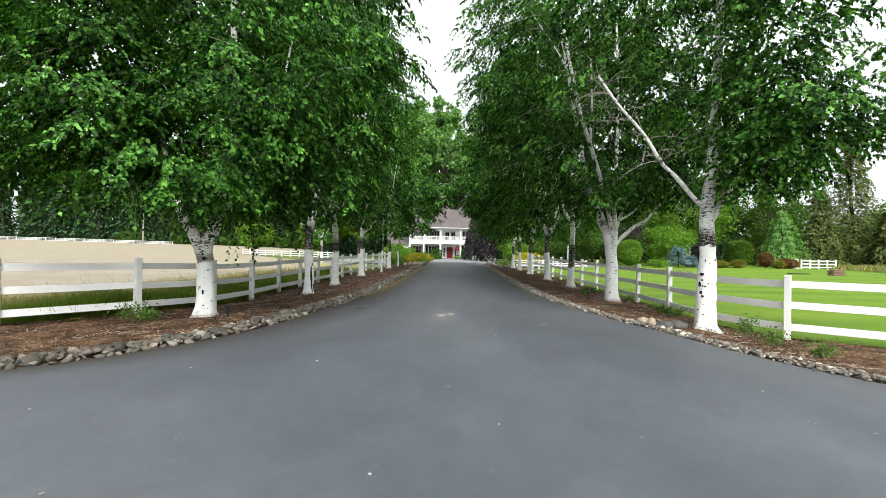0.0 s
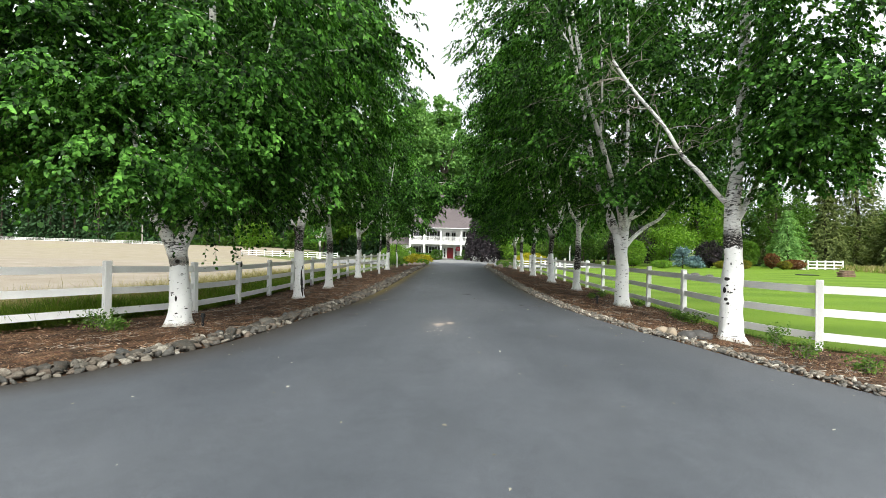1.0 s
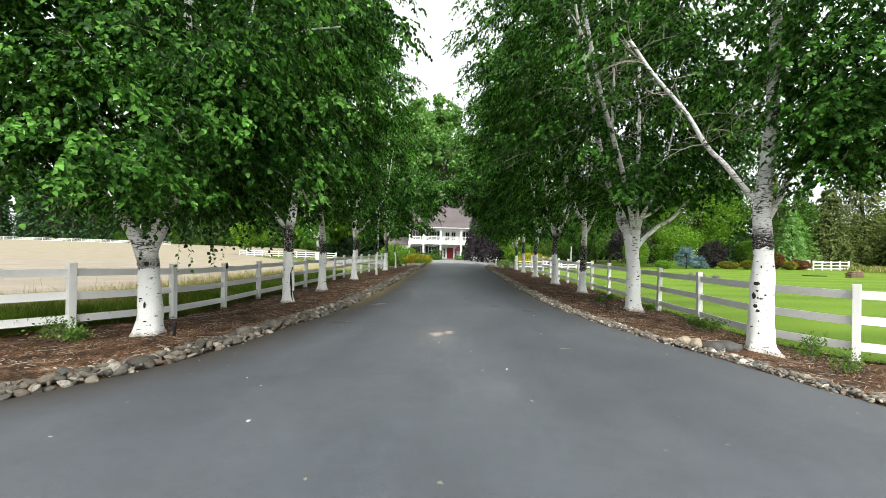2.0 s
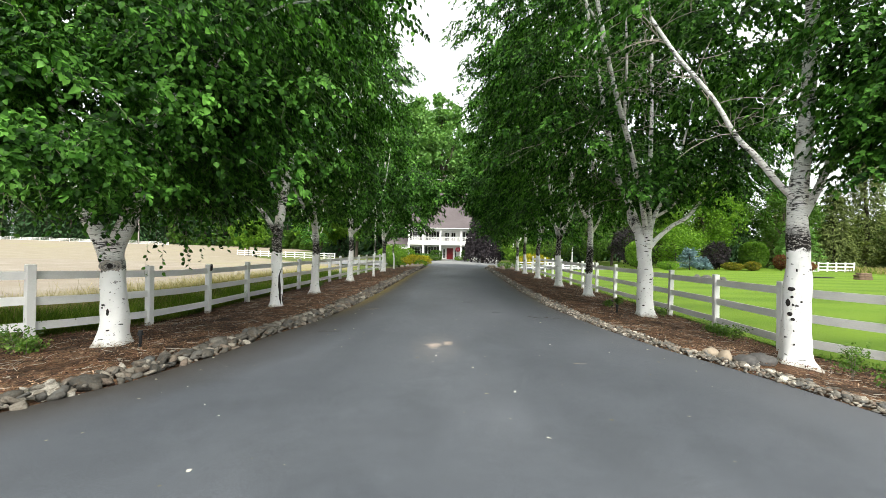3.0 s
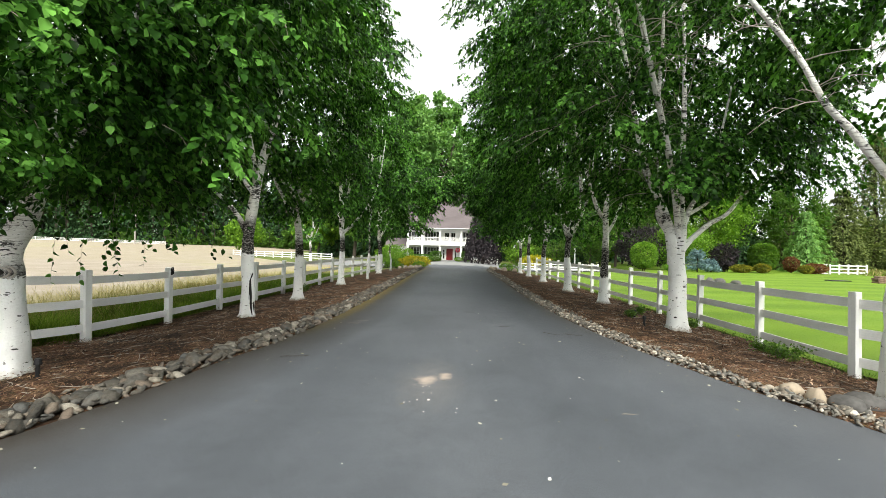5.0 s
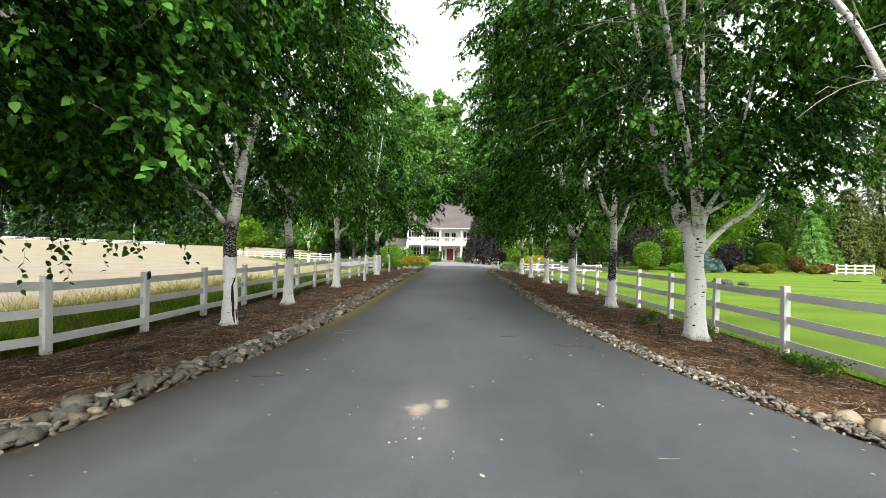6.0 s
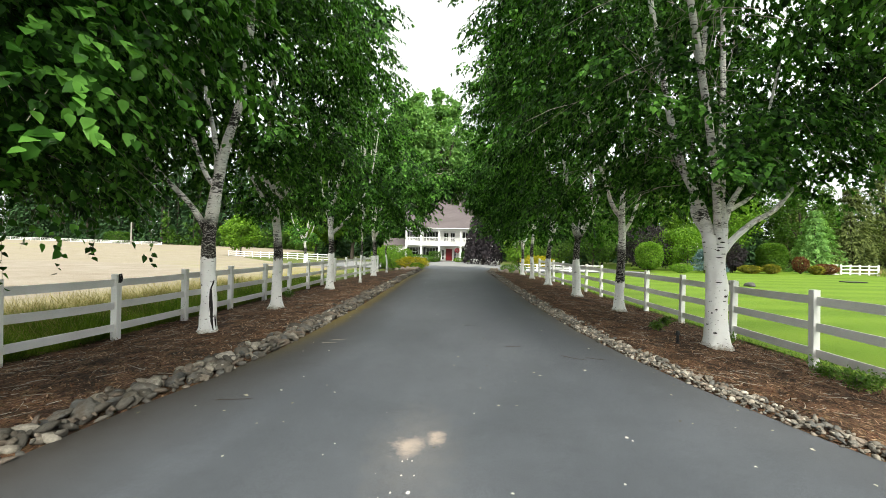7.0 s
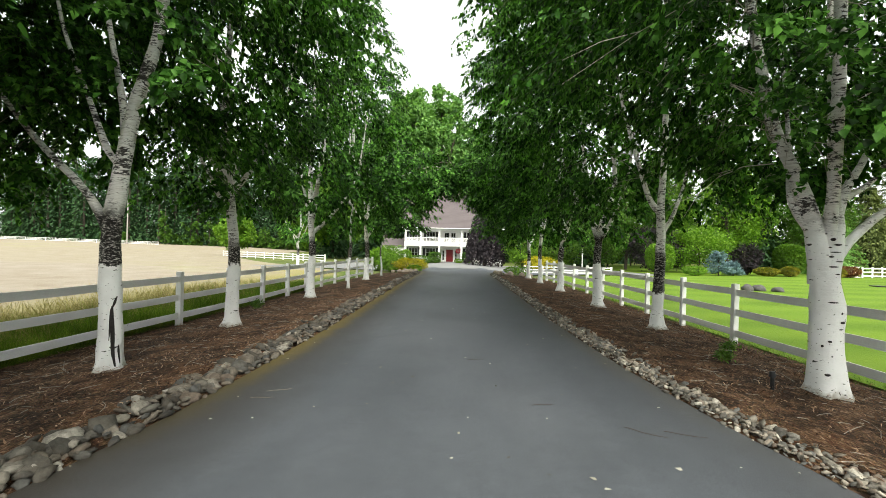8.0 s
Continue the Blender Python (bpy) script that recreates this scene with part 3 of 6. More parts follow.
def leaves_mesh(name, at, along, face, size, width=0.80, fold=0.11, ovate=False):
    """Many leaves as one mesh: at (n,3) stalk ends, along: way to the tip, face: roughly the upper side, size (n,)."""
    n = len(at)
    along = along / np.linalg.norm(along, axis=1, keepdims=True)
    side = np.cross(along, face)
    side /= np.linalg.norm(side, axis=1, keepdims=True) + 1e-9
    up = np.cross(side, along)
    s = size[:, None]
    if ovate:
        outline = ((0.0, 0.0, 0.0), (0.18, 0.46, 0.8), (0.52, 0.43, 0.8), (1.0, 0.0, -0.5), (0.52, -0.43, 0.8), (0.18, -0.46, 0.8))
        corners = (0, 1, 2, 0, 2, 3, 0, 3, 4, 0, 4, 5)
    else:
        outline = ((0.0, 0.0, 0.0), (0.34, 0.5, 1.0), (1.0, 0.0, -0.5), (0.34, -0.5, 1.0))
        corners = (0, 1, 2, 0, 2, 3)
    m = len(outline)
    verts = np.empty((n, m, 3))
    for i, (ahead, aside, lift) in enumerate(outline):
        verts[:, i] = at + along * s * ahead + side * s * width * aside + up * s * fold * lift
    me = bpy.data.meshes.new(name)
    me.vertices.add(m * n)
    me.vertices.foreach_set("co", verts.ravel())
    tri = (np.arange(n)[:, None] * m + np.array(corners)[None, :]).ravel()
    me.loops.add(len(tri))
    me.loops.foreach_set("vertex_index", tri)
    me.polygons.add(len(tri) // 3)
    me.polygons.foreach_set("loop_start", np.arange(len(tri) // 3) * 3)
    me.update(calc_edges=True)
    return me


def unit(rng, n):
    v = rng.normal(size=(n, 3))
    return v / np.linalg.norm(v, axis=1, keepdims=True)


def crown_leaves(rng, low, top, radius, widest, sprays, twigs, leaves, size, shift=(0, 0), hang=0.75, spray_size=0.55, centre=(0, 0), carve=()):
    """Leaf places for a birch crown: sprays of drooping twigs on an uneven egg, with gaps between the sprays."""
    z = low + (top - low) * rng.beta(1.25, 1.35, sprays)
    u = (z - low) / (top - low)
    shape = np.where(u < widest, np.sqrt(np.clip(1 - ((widest - u) / widest) ** 2 * 0.75, 0, 1)), np.sqrt(np.clip(1 - ((u - widest) / (1 - widest)) ** 2, 0.0, 1)) * 0.94 + 0.06)
    a = rng.uniform(0, 2 * np.pi, sprays)
    lobes = 1 + 0.16 * np.sin(3 * a + z * 0.9) + 0.10 * np.sin(5 * a - z * 1.7)
    out = np.sqrt(rng.uniform(0.22, 1.0, sprays)) * radius * shape * lobes
    c = np.stack([centre[0] + shift[0] * u + out * np.cos(a), centre[1] + shift[1] * u + out * np.sin(a), z], 1)
    way = np.stack([np.cos(a), np.sin(a), np.zeros(sprays)], 1)
    keep = np.ones(sprays, bool)
    for lo, hi in carve:
        keep &= ~((c > np.array(lo)) & (c < np.array(hi))).all(1)
    c, way = c[keep], way[keep]
    sprays = len(c)
    # a spray is a drooping bough-end: side twigs leave it to both hands, and the leaves hang from them like shingles
    n = sprays * twigs
    bearing = np.arctan2(way[:, 1], way[:, 0]) + rng.normal(0, 0.45, sprays)
    way = np.stack([np.cos(bearing), np.sin(bearing), np.zeros(sprays)], 1)
    rise = rng.normal(0.12, 0.22, sprays)
    span = rng.uniform(0.7, 1.35, sprays) * spray_size * 1.9
    c2, w2 = np.repeat(c, twigs, 0), np.repeat(way, twigs, 0)
    side = np.stack([-w2[:, 1], w2[:, 0], np.zeros(n)], 1) * np.tile(np.where(np.arange(twigs) % 2, 1.0, -1.0), sprays)[:, None]
    s1 = np.tile((np.arange(twigs) + 0.5) / twigs, sprays)[:, None] - 0.5
    sp, ri = np.repeat(span, twigs)[:, None], np.repeat(rise, twigs)[:, None]
    up = np.array([0, 0, 1.0])
    start = c2 + w2 * sp * s1 + up * (ri * sp * s1 - 0.45 * sp * (s1 + 0.5) ** 2) + rng.normal(0, 0.09, (n, 3))
    go = w2 * 0.62 + side * rng.uniform(0.15, 0.85, (n, 1)) + unit(rng, n) * 0.28
    go[:, 2] = go[:, 2] * 0.6 + 0.02
    length = rng.uniform(0.35, 1.0, (n, 1)) * hang * (1.1 - 0.5 * (s1 + 0.5))
    m = n * leaves
    t = np.tile(np.linspace(0.1, 1.0, leaves), n)[:, None] + rng.uniform(-0.05, 0.05, (m, 1))
    s2, g2, l2 = np.repeat(start, leaves, 0), np.repeat(go, leaves, 0), np.repeat(length, leaves, 0)
    at = s2 + g2 * l2 * t + np.array([0, 0, -0.6]) * l2 * t * t
    along = g2 * 0.45 + np.array([0, 0, -0.62]) + unit(rng, m) * 0.5
    face = np.array([0, 0, 0.8]) + np.repeat(w2, leaves, 0) * 0.75 + unit(rng, m) * 0.42
    return at, along, face, size * rng.uniform(0.7, 1.25, m), start, go, length


def twig_mesh(name, start, go, length, parent, every=6, r=0.006):
    """Thin drooping twigs as one mesh of three-sided sticks."""
    verts, faces = [], []
    for s, g, l in zip(start[::every], go[::every], length[::every]):
        for i, t in enumerate((-0.5, 0.1, 0.55, 1.0)):
            c = s + g * l * t + np.array([0, 0, -0.6]) * l * t * abs(t)
            rr = r * (1.25 - 0.8 * (t + 0.5) / 1.5)
            for k in range(3):
                verts.append(c + rr * np.array([math.cos(2.1 * k), math.sin(2.1 * k), 0.3 * math.sin(2.1 * k)]))
        b = len(verts) - 12
        for i in range(3):
            for k in range(3):
                faces.append((b + i * 3 + k, b + i * 3 + (k + 1) % 3, b + i * 3 + 3 + (k + 1) % 3, b + i * 3 + 3 + k))
    return mesh_object(name, verts, faces, TWIG, parent)


def birch(x, y, label, trunk, limbs, wash, band, r0, r1, crown, seed, flare=0.09, twigs_every=11, ovate=False, fork=None):
    """A birch: trunk with a lime-washed foot, limbs, twigs, and a crown of single leaves."""
    tree = empty("birch_tree", x, y, ground_z(x, y) - 0.01)
    limb("trunk", [(0, 0, -0.12), (0, 0, 0.05), *trunk], r0, r1, tree, wash, band, flare, 18, seed, 7, fork=fork)
    for k, (stops, a, b) in enumerate(limbs):
        limb("limb", stops, a, b, tree, -9 if a < 0.08 else wash, 0.0 if a < 0.08 else band, 0, 10, seed + k + 1)
    rng = np.random.default_rng(seed)
    got = [crown_leaves(rng, **c) for c in (crown if isinstance(crown, list) else [crown])]
    at, along, face, size, start, go, length = [np.concatenate(q) for q in zip(*got)]
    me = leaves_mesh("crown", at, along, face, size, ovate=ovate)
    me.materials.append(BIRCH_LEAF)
    ob = new("crown", me)
    ob.parent = tree
    tagged(ob, "mid-green hanging birch leaves, lit and shaded clumps in their colour", kind="stuff")
    tagged(twig_mesh("twig_work", start, go, length, tree, twigs_every), "thin pale twigs", kind="stuff")
    return tagged(tree, label, "tree", "birches along the drive")


def hanging_twigs(tree, tops, seed, label):
    """Long leafy twigs that hang clear of a crown: tops are (x, y, top, foot) in the tree's own space."""
    rng = np.random.default_rng(seed)
    verts, faces, ats, als = [], [], [], []
    for x, y, top, foot in tops:
        drift = rng.normal(0, 0.16, 2)
        n = max(5, int((top - foot) / 0.085))
        path = [(x + drift[0] * t * t + 0.03 * math.sin(6 * t + x), y + drift[1] * t * t, top + (foot - top) * t) for t in np.linspace(0, 1, 8)]
        v, f = tube(path, [0.005 - 0.0035 * k / 7 for k in range(8)], 4)
        faces += [tuple(i + len(verts) for i in q) for q in f]
        verts += v
        for k in range(n):
            t = (k + rng.uniform(0, 0.6)) / n
            if t < 0.35 and rng.uniform() < 0.3:
                continue
            i = min(6, int(t * 7))
            p = np.array(path[i]) + (np.array(path[i + 1]) - np.array(path[i])) * (t * 7 - i)
            ats.append(p)
            als.append(np.array([math.cos(k * 2.4), math.sin(k * 2.4), -0.75]) + rng.normal(0, 0.3, 3))
    ob = tagged(mesh_object("hanging_twig", verts, faces, TWIG, tree), label, kind="stuff")
    at, al = np.array(ats), np.array(als)
    me = leaves_mesh("hanging_leaves", at, al, unit(rng, len(at)) + np.array([0, -0.4, 0.5]), rng.uniform(0.075, 0.115, len(at)), ovate=True)
    me.materials.append(BIRCH_LEAF)
    leaves = new("hanging_leaves", me)
    leaves.parent = tree
    tagged(leaves, "single leaves on hanging twigs", kind="stuff")


def wild_limbs(seed, fork, top, spread):
    """Limbs for a birch that shows little of its own: a fork and some rising arms."""
    r = random.Random(seed)
    made = []
    for k in range(4):
        a = r.uniform(0, 2 * math.pi)
        h = fork + r.uniform(0, 1.6)
        d = spread * r.uniform(0.5, 1.0)
        made.append(([(0, 0, h), (0.4 * d * math.cos(a), 0.4 * d * math.sin(a), h + 0.9), (0.8 * d * math.cos(a), 0.8 * d * math.sin(a), h + 2.4), (d * math.cos(a), d * math.sin(a), min(top, h + 5))], r.uniform(0.07, 0.11), 0.02))
    return made


NEAR = dict(sprays=600, twigs=9, leaves=12, size=0.096)
CLUMP = dict(sprays=400, twigs=12, leaves=11, size=0.119, spray_size=0.55)
LABEL = "tall birch with a lime-washed trunk foot and drooping green crown"

birch(-6.25, 10.9, "birch with a forked, knotted lime-washed trunk and low drooping crown",
      [(0.0, 0, 0.7), (-0.03, 0, 1.4), (-0.02, 0, 1.75), (0.22, 0.1, 2.5), (0.45, 0.3, 4.2), (0.2, 0.8, 7), (0, 1.0, 10)],
      [([(-0.06, 0, 1.55), (-0.35, -0.05, 2.1), (-0.7, -0.1, 2.75), (-1.2, 0.2, 4.0), (-1.9, 0.6, 6.0)], 0.19, 0.03),
       ([(0.16, 0.05, 2.3), (0.55, 0, 2.8), (1.1, 0.1, 3.8), (1.7, 0.1, 5.4), (2.1, 0, 7)], 0.085, 0.02),
       ([(1.3, 0.1, 4.3), (2.2, -0.3, 5.3), (3.1, -0.5, 5.9), (4.0, -0.6, 6.0)], 0.04, 0.012)],
      1.36, 0.02, 0.255, 0.05, [
          dict(low=3.0, top=10.5, radius=5.1, widest=0.5, **{**NEAR, "sprays": 590, "size": 0.086, "twigs": 15}, centre=(-0.5, -1.3), shift=(0.8, 0), spray_size=0.62, carve=[((-1.5, -9, 0), (0.1, 0.3, 3.9)), ((0.2, 0.8, 0), (9, 9, 7.5)), ((4.0, -9, 0), (9, 9, 3.9)), ((-9, -9, 0), (9, -3.8, 20))]),
          dict(low=9.0, top=15, radius=4.4, widest=0.2, **{**NEAR, "sprays": 110, "size": 0.15}, centre=(0.2, -1.0), spray_size=0.75),
          dict(low=3.9, top=10.5, radius=2.8, widest=0.5, **{**NEAR, "sprays": 330, "size": 0.12}, centre=(-3.7, 0.9), spray_size=0.75),
          dict(low=2.85, top=5.2, radius=3.4, widest=0.6, **{**NEAR, "sprays": 190, "size": 0.082}, centre=(-0.4, -0.8), spray_size=0.7, carve=[((-1.5, -9, 0), (0.1, 0.3, 3.9)), ((-9, -9, 0), (9, -2.3, 20))]),
          dict(low=5.0, top=8.8, radius=1.0, widest=0.5, **{**NEAR, "sprays": 46}, centre=(0.35, -0.6)),
          dict(low=2.75, top=4.4, radius=1.3, widest=0.7, **{**NEAR, "sprays": 24}, centre=(1.5, 0.3), hang=1.0),
          dict(low=3.2, top=6.2, radius=1.7, widest=0.45, **{**NEAR, "sprays": 85}, centre=(2.4, -0.5), hang=1.0),
          dict(low=4.4, top=7.4, radius=0.9, widest=0.5, **{**NEAR, "sprays": 14}, centre=(3.9, -0.6), hang=0.9),
          dict(low=2.75, top=3.3, radius=1.15, widest=0.5, sprays=15, twigs=3, leaves=13, size=0.092, centre=(1.1, 0.6), hang=1.5, spray_size=0.3),
          dict(low=2.75, top=3.3, radius=1.0, widest=0.5, sprays=9, twigs=3, leaves=13, size=0.092, centre=(-0.9, -2.2), hang=1.4, spray_size=0.3),
          dict(low=2.55, top=3.6, radius=0.7, widest=0.5, **{**NEAR, "sprays": 24, "size": 0.085}, centre=(0.4, -0.4), spray_size=0.4),
          dict(low=4.0, top=7.5, radius=1.3, widest=0.5, **{**NEAR, "sprays": 60}, centre=(-1.8, -0.8))], 11, 0.06, 11, True)
birch(6.2, 11.2, "birch with lime-washed trunk and a long bare arm",
      [(0.0, 0, 0.9), (0.02, 0, 1.9), (-0.02, 0, 2.9), (0.12, 0, 4.5), (0.2, 0, 8), (0.2, 0, 12)],
      [([(-0.02, 0, 2.95), (-0.35, -0.03, 3.25), (-0.8, -0.06, 3.75), (-1.2, -0.1, 4.12), (-1.65, -0.15, 4.78), (-2.35, -0.2, 5.55), (-2.8, -0.2, 6.2)], 0.064, 0.026),
       ([(0.0, 0, 2.6), (0.45, 0.1, 3.3), (1.0, 0.2, 4.6), (1.6, 0.2, 6.6)], 0.10, 0.02)],
      2.05, 0.28, 0.26, 0.05,
      [dict(low=4.9, top=10.5, radius=4.5, widest=0.5, **{**CLUMP, 'sprays': 175}, centre=(0.5, -0.3), carve=[((-2.8, -9, 3), (0.1, 0.5, 8.5)), ((-9, -9, 0), (-1.0, 9, 6.0)), ((1.8, -9, 0), (9, 9, 8.4))]),
       dict(low=9.5, top=15, radius=3.8, widest=0.2, **{**CLUMP, 'sprays': 90, 'size': 0.15}, centre=(0.4, 0)),
       dict(low=4.0, top=5.8, radius=1.1, widest=0.5, **{**NEAR, 'sprays': 55}, centre=(1.7, -1.1)),
       dict(low=3.4, top=5.2, radius=0.7, widest=0.5, **{**NEAR, 'sprays': 45}, centre=(0.6, -1.1)),
       dict(low=3.9, top=9.5, radius=0.95, widest=0.4, **{**NEAR, 'sprays': 105}, centre=(0.75, -1.1)),
       dict(low=4.7, top=9.5, radius=0.75, widest=0.4, **{**NEAR, 'sprays': 44}, centre=(0.0, -0.7)),
       dict(low=4.8, top=6.6, radius=1.4, widest=0.5, **{**NEAR, 'sprays': 13}, centre=(3.3, -2.3))], 21, 0.09, 11)
birch(-5.55, 16.55, "birch with a black split up its lime-washed trunk",
      [(0.02, 0, 0.8), (-0.02, 0, 1.6), (0.0, 0, 2.3), (0.17, 0, 3.4), (0.32, 0, 4.2), (0.75, 0, 5.8), (0.9, 0, 9), (0.8, 0, 12)],
      [([(-0.03, 0, 2.2), (-0.25, 0, 2.6), (-0.56, 0, 3.0), (-1.31, 0, 3.73), (-2.2, 0, 4.8)], 0.095, 0.03),
       ([(0.1, 0, 3.3), (-0.12, 0, 3.6), (-0.38, 0, 4.27), (-0.9, 0, 5.6), (-1.2, 0, 7.2)], 0.065, 0.02),
       ([(0.12, 0, 3.0), (0.0, 0.2, 4.2), (-0.5, 0.3, 6.5), (-0.8, 0.3, 9)], 0.08, 0.02)],
      1.68, 0.8, 0.19, 0.045, [dict(low=3.3, top=16.5, radius=3.4, widest=0.45, **{**CLUMP, 'sprays': 560}, shift=(-0.2, 0), carve=[((-0.2, -9, 0), (2.0, 0.4, 5.2))]),
       dict(low=3.0, top=9.0, radius=2.0, widest=0.4, **{**NEAR, 'sprays': 190}, centre=(-3.4, 0.6)),
       dict(low=4.2, top=11.0, radius=2.2, widest=0.5, **{**NEAR, 'sprays': 150, 'size': 0.12}, centre=(-2.0, 1.2))], 31, 0.06, 11)
birch(5.72, 16.5, "birch whose lime-washed trunk splits into spreading arms",
      [(0.0, 0, 0.9), (-0.03, 0, 1.7), (0.0, 0, 2.3), (0.06, 0, 2.8), (0.1, 0.1, 4.2), (0.25, 0.4, 7), (0.2, 0.6, 11)],
      [([(-0.06, 0, 1.7), (-0.17, 0, 2.3), (-0.32, 0, 2.8), (-0.55, 0, 3.4), (-0.95, 0, 4.4), (-1.55, -0.1, 7.2), (-2.3, -0.2, 11)], 0.185, 0.035),
       ([(0.08, 0, 2.05), (0.36, 0.05, 2.36), (0.8, 0.1, 2.74), (1.27, 0.1, 3.02), (1.75, 0.1, 3.6), (2.3, 0.0, 3.95), (2.9, 0, 4.9)], 0.088, 0.02),
       ([(0.07, 0, 2.5), (0.3, 0.1, 3.1), (0.62, 0.1, 3.7), (1.0, 0.1, 4.8), (1.3, 0, 6.5)], 0.085, 0.02),
       ([(-0.3, 0, 2.5), (-0.5, 0.12, 3.0), (-0.42, 0.3, 4.0), (-0.5, 0.4, 5.5)], 0.07, 0.02),
       ([(0.3, 0.1, 3.0), (0.85, 0.2, 3.35), (1.4, 0.3, 4.1), (1.8, 0.3, 5.0)], 0.05, 0.015),
       ([(0.0, 0, 2.3), (-0.5, -0.7, 3.7), (-1.4, -1.8, 5.3), (-2.05, -2.5, 6.6), (-2.65, -2.6, 9.5), (-2.9, -2.6, 12)], 0.085, 0.04),
       ([(-1.4, -1.8, 5.3), (-1.5, -2.2, 6.8), (-1.7, -2.4, 9.2)], 0.05, 0.015),
       ([(-2.05, -2.5, 6.6), (-2.6, -2.9, 7.6), (-3.5, -3.1, 8.8)], 0.035, 0.01)],
      2.6, -0.15, 0.255, 0.05, [dict(low=3.3, top=14.5, radius=4.5, widest=0.52, **{**CLUMP, 'sprays': 600}, shift=(-0.6, 0), carve=[((0.6, -9, 0), (9, 0.2, 3.9)), ((0.6, 0.2, 0), (9, 9, 3.5)), ((-3.8, -3, 0), (-1.2, 3, 4.5)), ((-3.4, -6, 5.9), (-0.8, -0.1, 15)), ((-5, -6, 7.6), (1.2, -0.6, 15)), ((-2.6, -0.6, 8.2), (1.5, 1.0, 15))]),
       dict(low=3.5, top=5.6, radius=1.7, widest=0.6, **{**NEAR, 'sprays': 70}, centre=(-0.5, 0.5)),
       dict(low=3.7, top=6.6, radius=1.5, widest=0.45, **{**NEAR, 'sprays': 75}, centre=(2.6, 0.4)),
       dict(low=6.2, top=12, radius=2.6, widest=0.5, **{**NEAR, 'sprays': 70}, centre=(-1.8, -2.0)),
       dict(low=5.2, top=12.5, radius=2.3, widest=0.5, **{**NEAR, 'sprays': 80}, centre=(-3.0, 0.7))], 41, 0.035, 5, False, (2.6, 0.62))
birch(-5.72, 20.8, LABEL, [(0, 0, 0.9), (0.02, 0, 1.8), (-0.1, 0, 3.2), (-0.3, 0, 5), (-0.2, 0, 8), (0, 0, 12)],
      wild_limbs(5, 2.4, 9, 2.2), 1.55, 0.45, 0.19, 0.04, dict(low=3.2, top=16.5, radius=2.8, widest=0.42, **{**CLUMP, 'sprays': 400}, shift=(-0.2, 0)), 51, 0.06)
birch(5.65, 22.1, "birch with a blackened band above its lime-washed foot",
      [(0.02, 0, 0.8), (0.05, 0, 1.6), (0.08, 0, 2.4), (0.05, 0, 3.5), (0.12, 0, 5), (0.1, 0, 9), (0, 0, 12)],
      [([(0.05, 0, 3.2), (-0.3, 0, 3.7), (-0.8, 0, 5.3), (-1.2, 0, 6.9), (-1.4, 0, 9)], 0.10, 0.02),
       ([(0.05, 0, 2.6), (0.4, 0, 3.2), (0.8, 0.1, 4.4), (1.2, 0.2, 6.5)], 0.08, 0.02)],
      0.98, 1.05, 0.175, 0.04, dict(low=3.3, top=17.5, radius=4.9, widest=0.5, **{**CLUMP, 'sprays': 600}, shift=(-0.9, 0), carve=[((-2.0, -9, 0), (1.1, 0.4, 6.9))]), 61, 0.07)
FAR = dict(sprays=300, twigs=10, leaves=8, size=0.163, spray_size=0.55)
for k, (x, y, r0) in enumerate(((-5.85, 27.3, 0.19), (5.45, 26.7, 0.2), (-5.3, 31.3, 0.07), (5.5, 33.0, 0.19), (-5.75, 37.8, 0.19), (5.55, 38.9, 0.17), (-5.6, 42.6, 0.07), (5.7, 44.6, 0.17), (-19.0, 62.0, 0.22))):
    r = random.Random(70 + k)
    thin = r0 < 0.1
    birch(x, y, "slender young birch with a pale trunk" if thin else LABEL, [(0, 0, 0.9), (r.gauss(0, 0.06), 0, 1.9), (r.gauss(0, 0.1), 0, 3.2), (r.gauss(0, 0.2), 0, 5), (0, 0, 9), (0, 0, 11 if thin else 12)],
          wild_limbs(80 + k, 3.4 if thin else 2.2, 9, 1.2 if thin else 2.2), r.uniform(1.3, 1.7), r.uniform(0.5, 1.0), r0, 0.03,
          [dict(low=3.4, top=8.5, radius=1.9, widest=0.4, **{**FAR, "sprays": 60}, centre=(1.9 if x < 0 else -2.3, 0))] * (30 < y < 50) + [dict(low=5.6, top=8.4, radius=1.7, widest=0.5, **{**FAR, "sprays": 76}, centre=(4.3 if x < 0 else -4.5, 0)), dict(low=4.9, top=6.6, radius=1.2, widest=0.5, **{**FAR, "sprays": 24}, centre=(3.3 if x < 0 else -3.5, 0))] * (35 < y < 40) + [dict(low=3.0 if thin else 2.8, top=r.uniform(15.5, 18.0), radius=1.6 if thin else 2.5 if x < 0 else 4.4, widest=0.4 if x < 0 else 0.5, **({**FAR, "sprays": 90} if thin else {**FAR, "sprays": 220} if x < 0 else FAR), shift=(-0.3, 0) if x < 0 else (-0.9, 0) if y < 30 else (-1.2, 0))], 90 + k, 0.03 if thin else 0.06, 24)


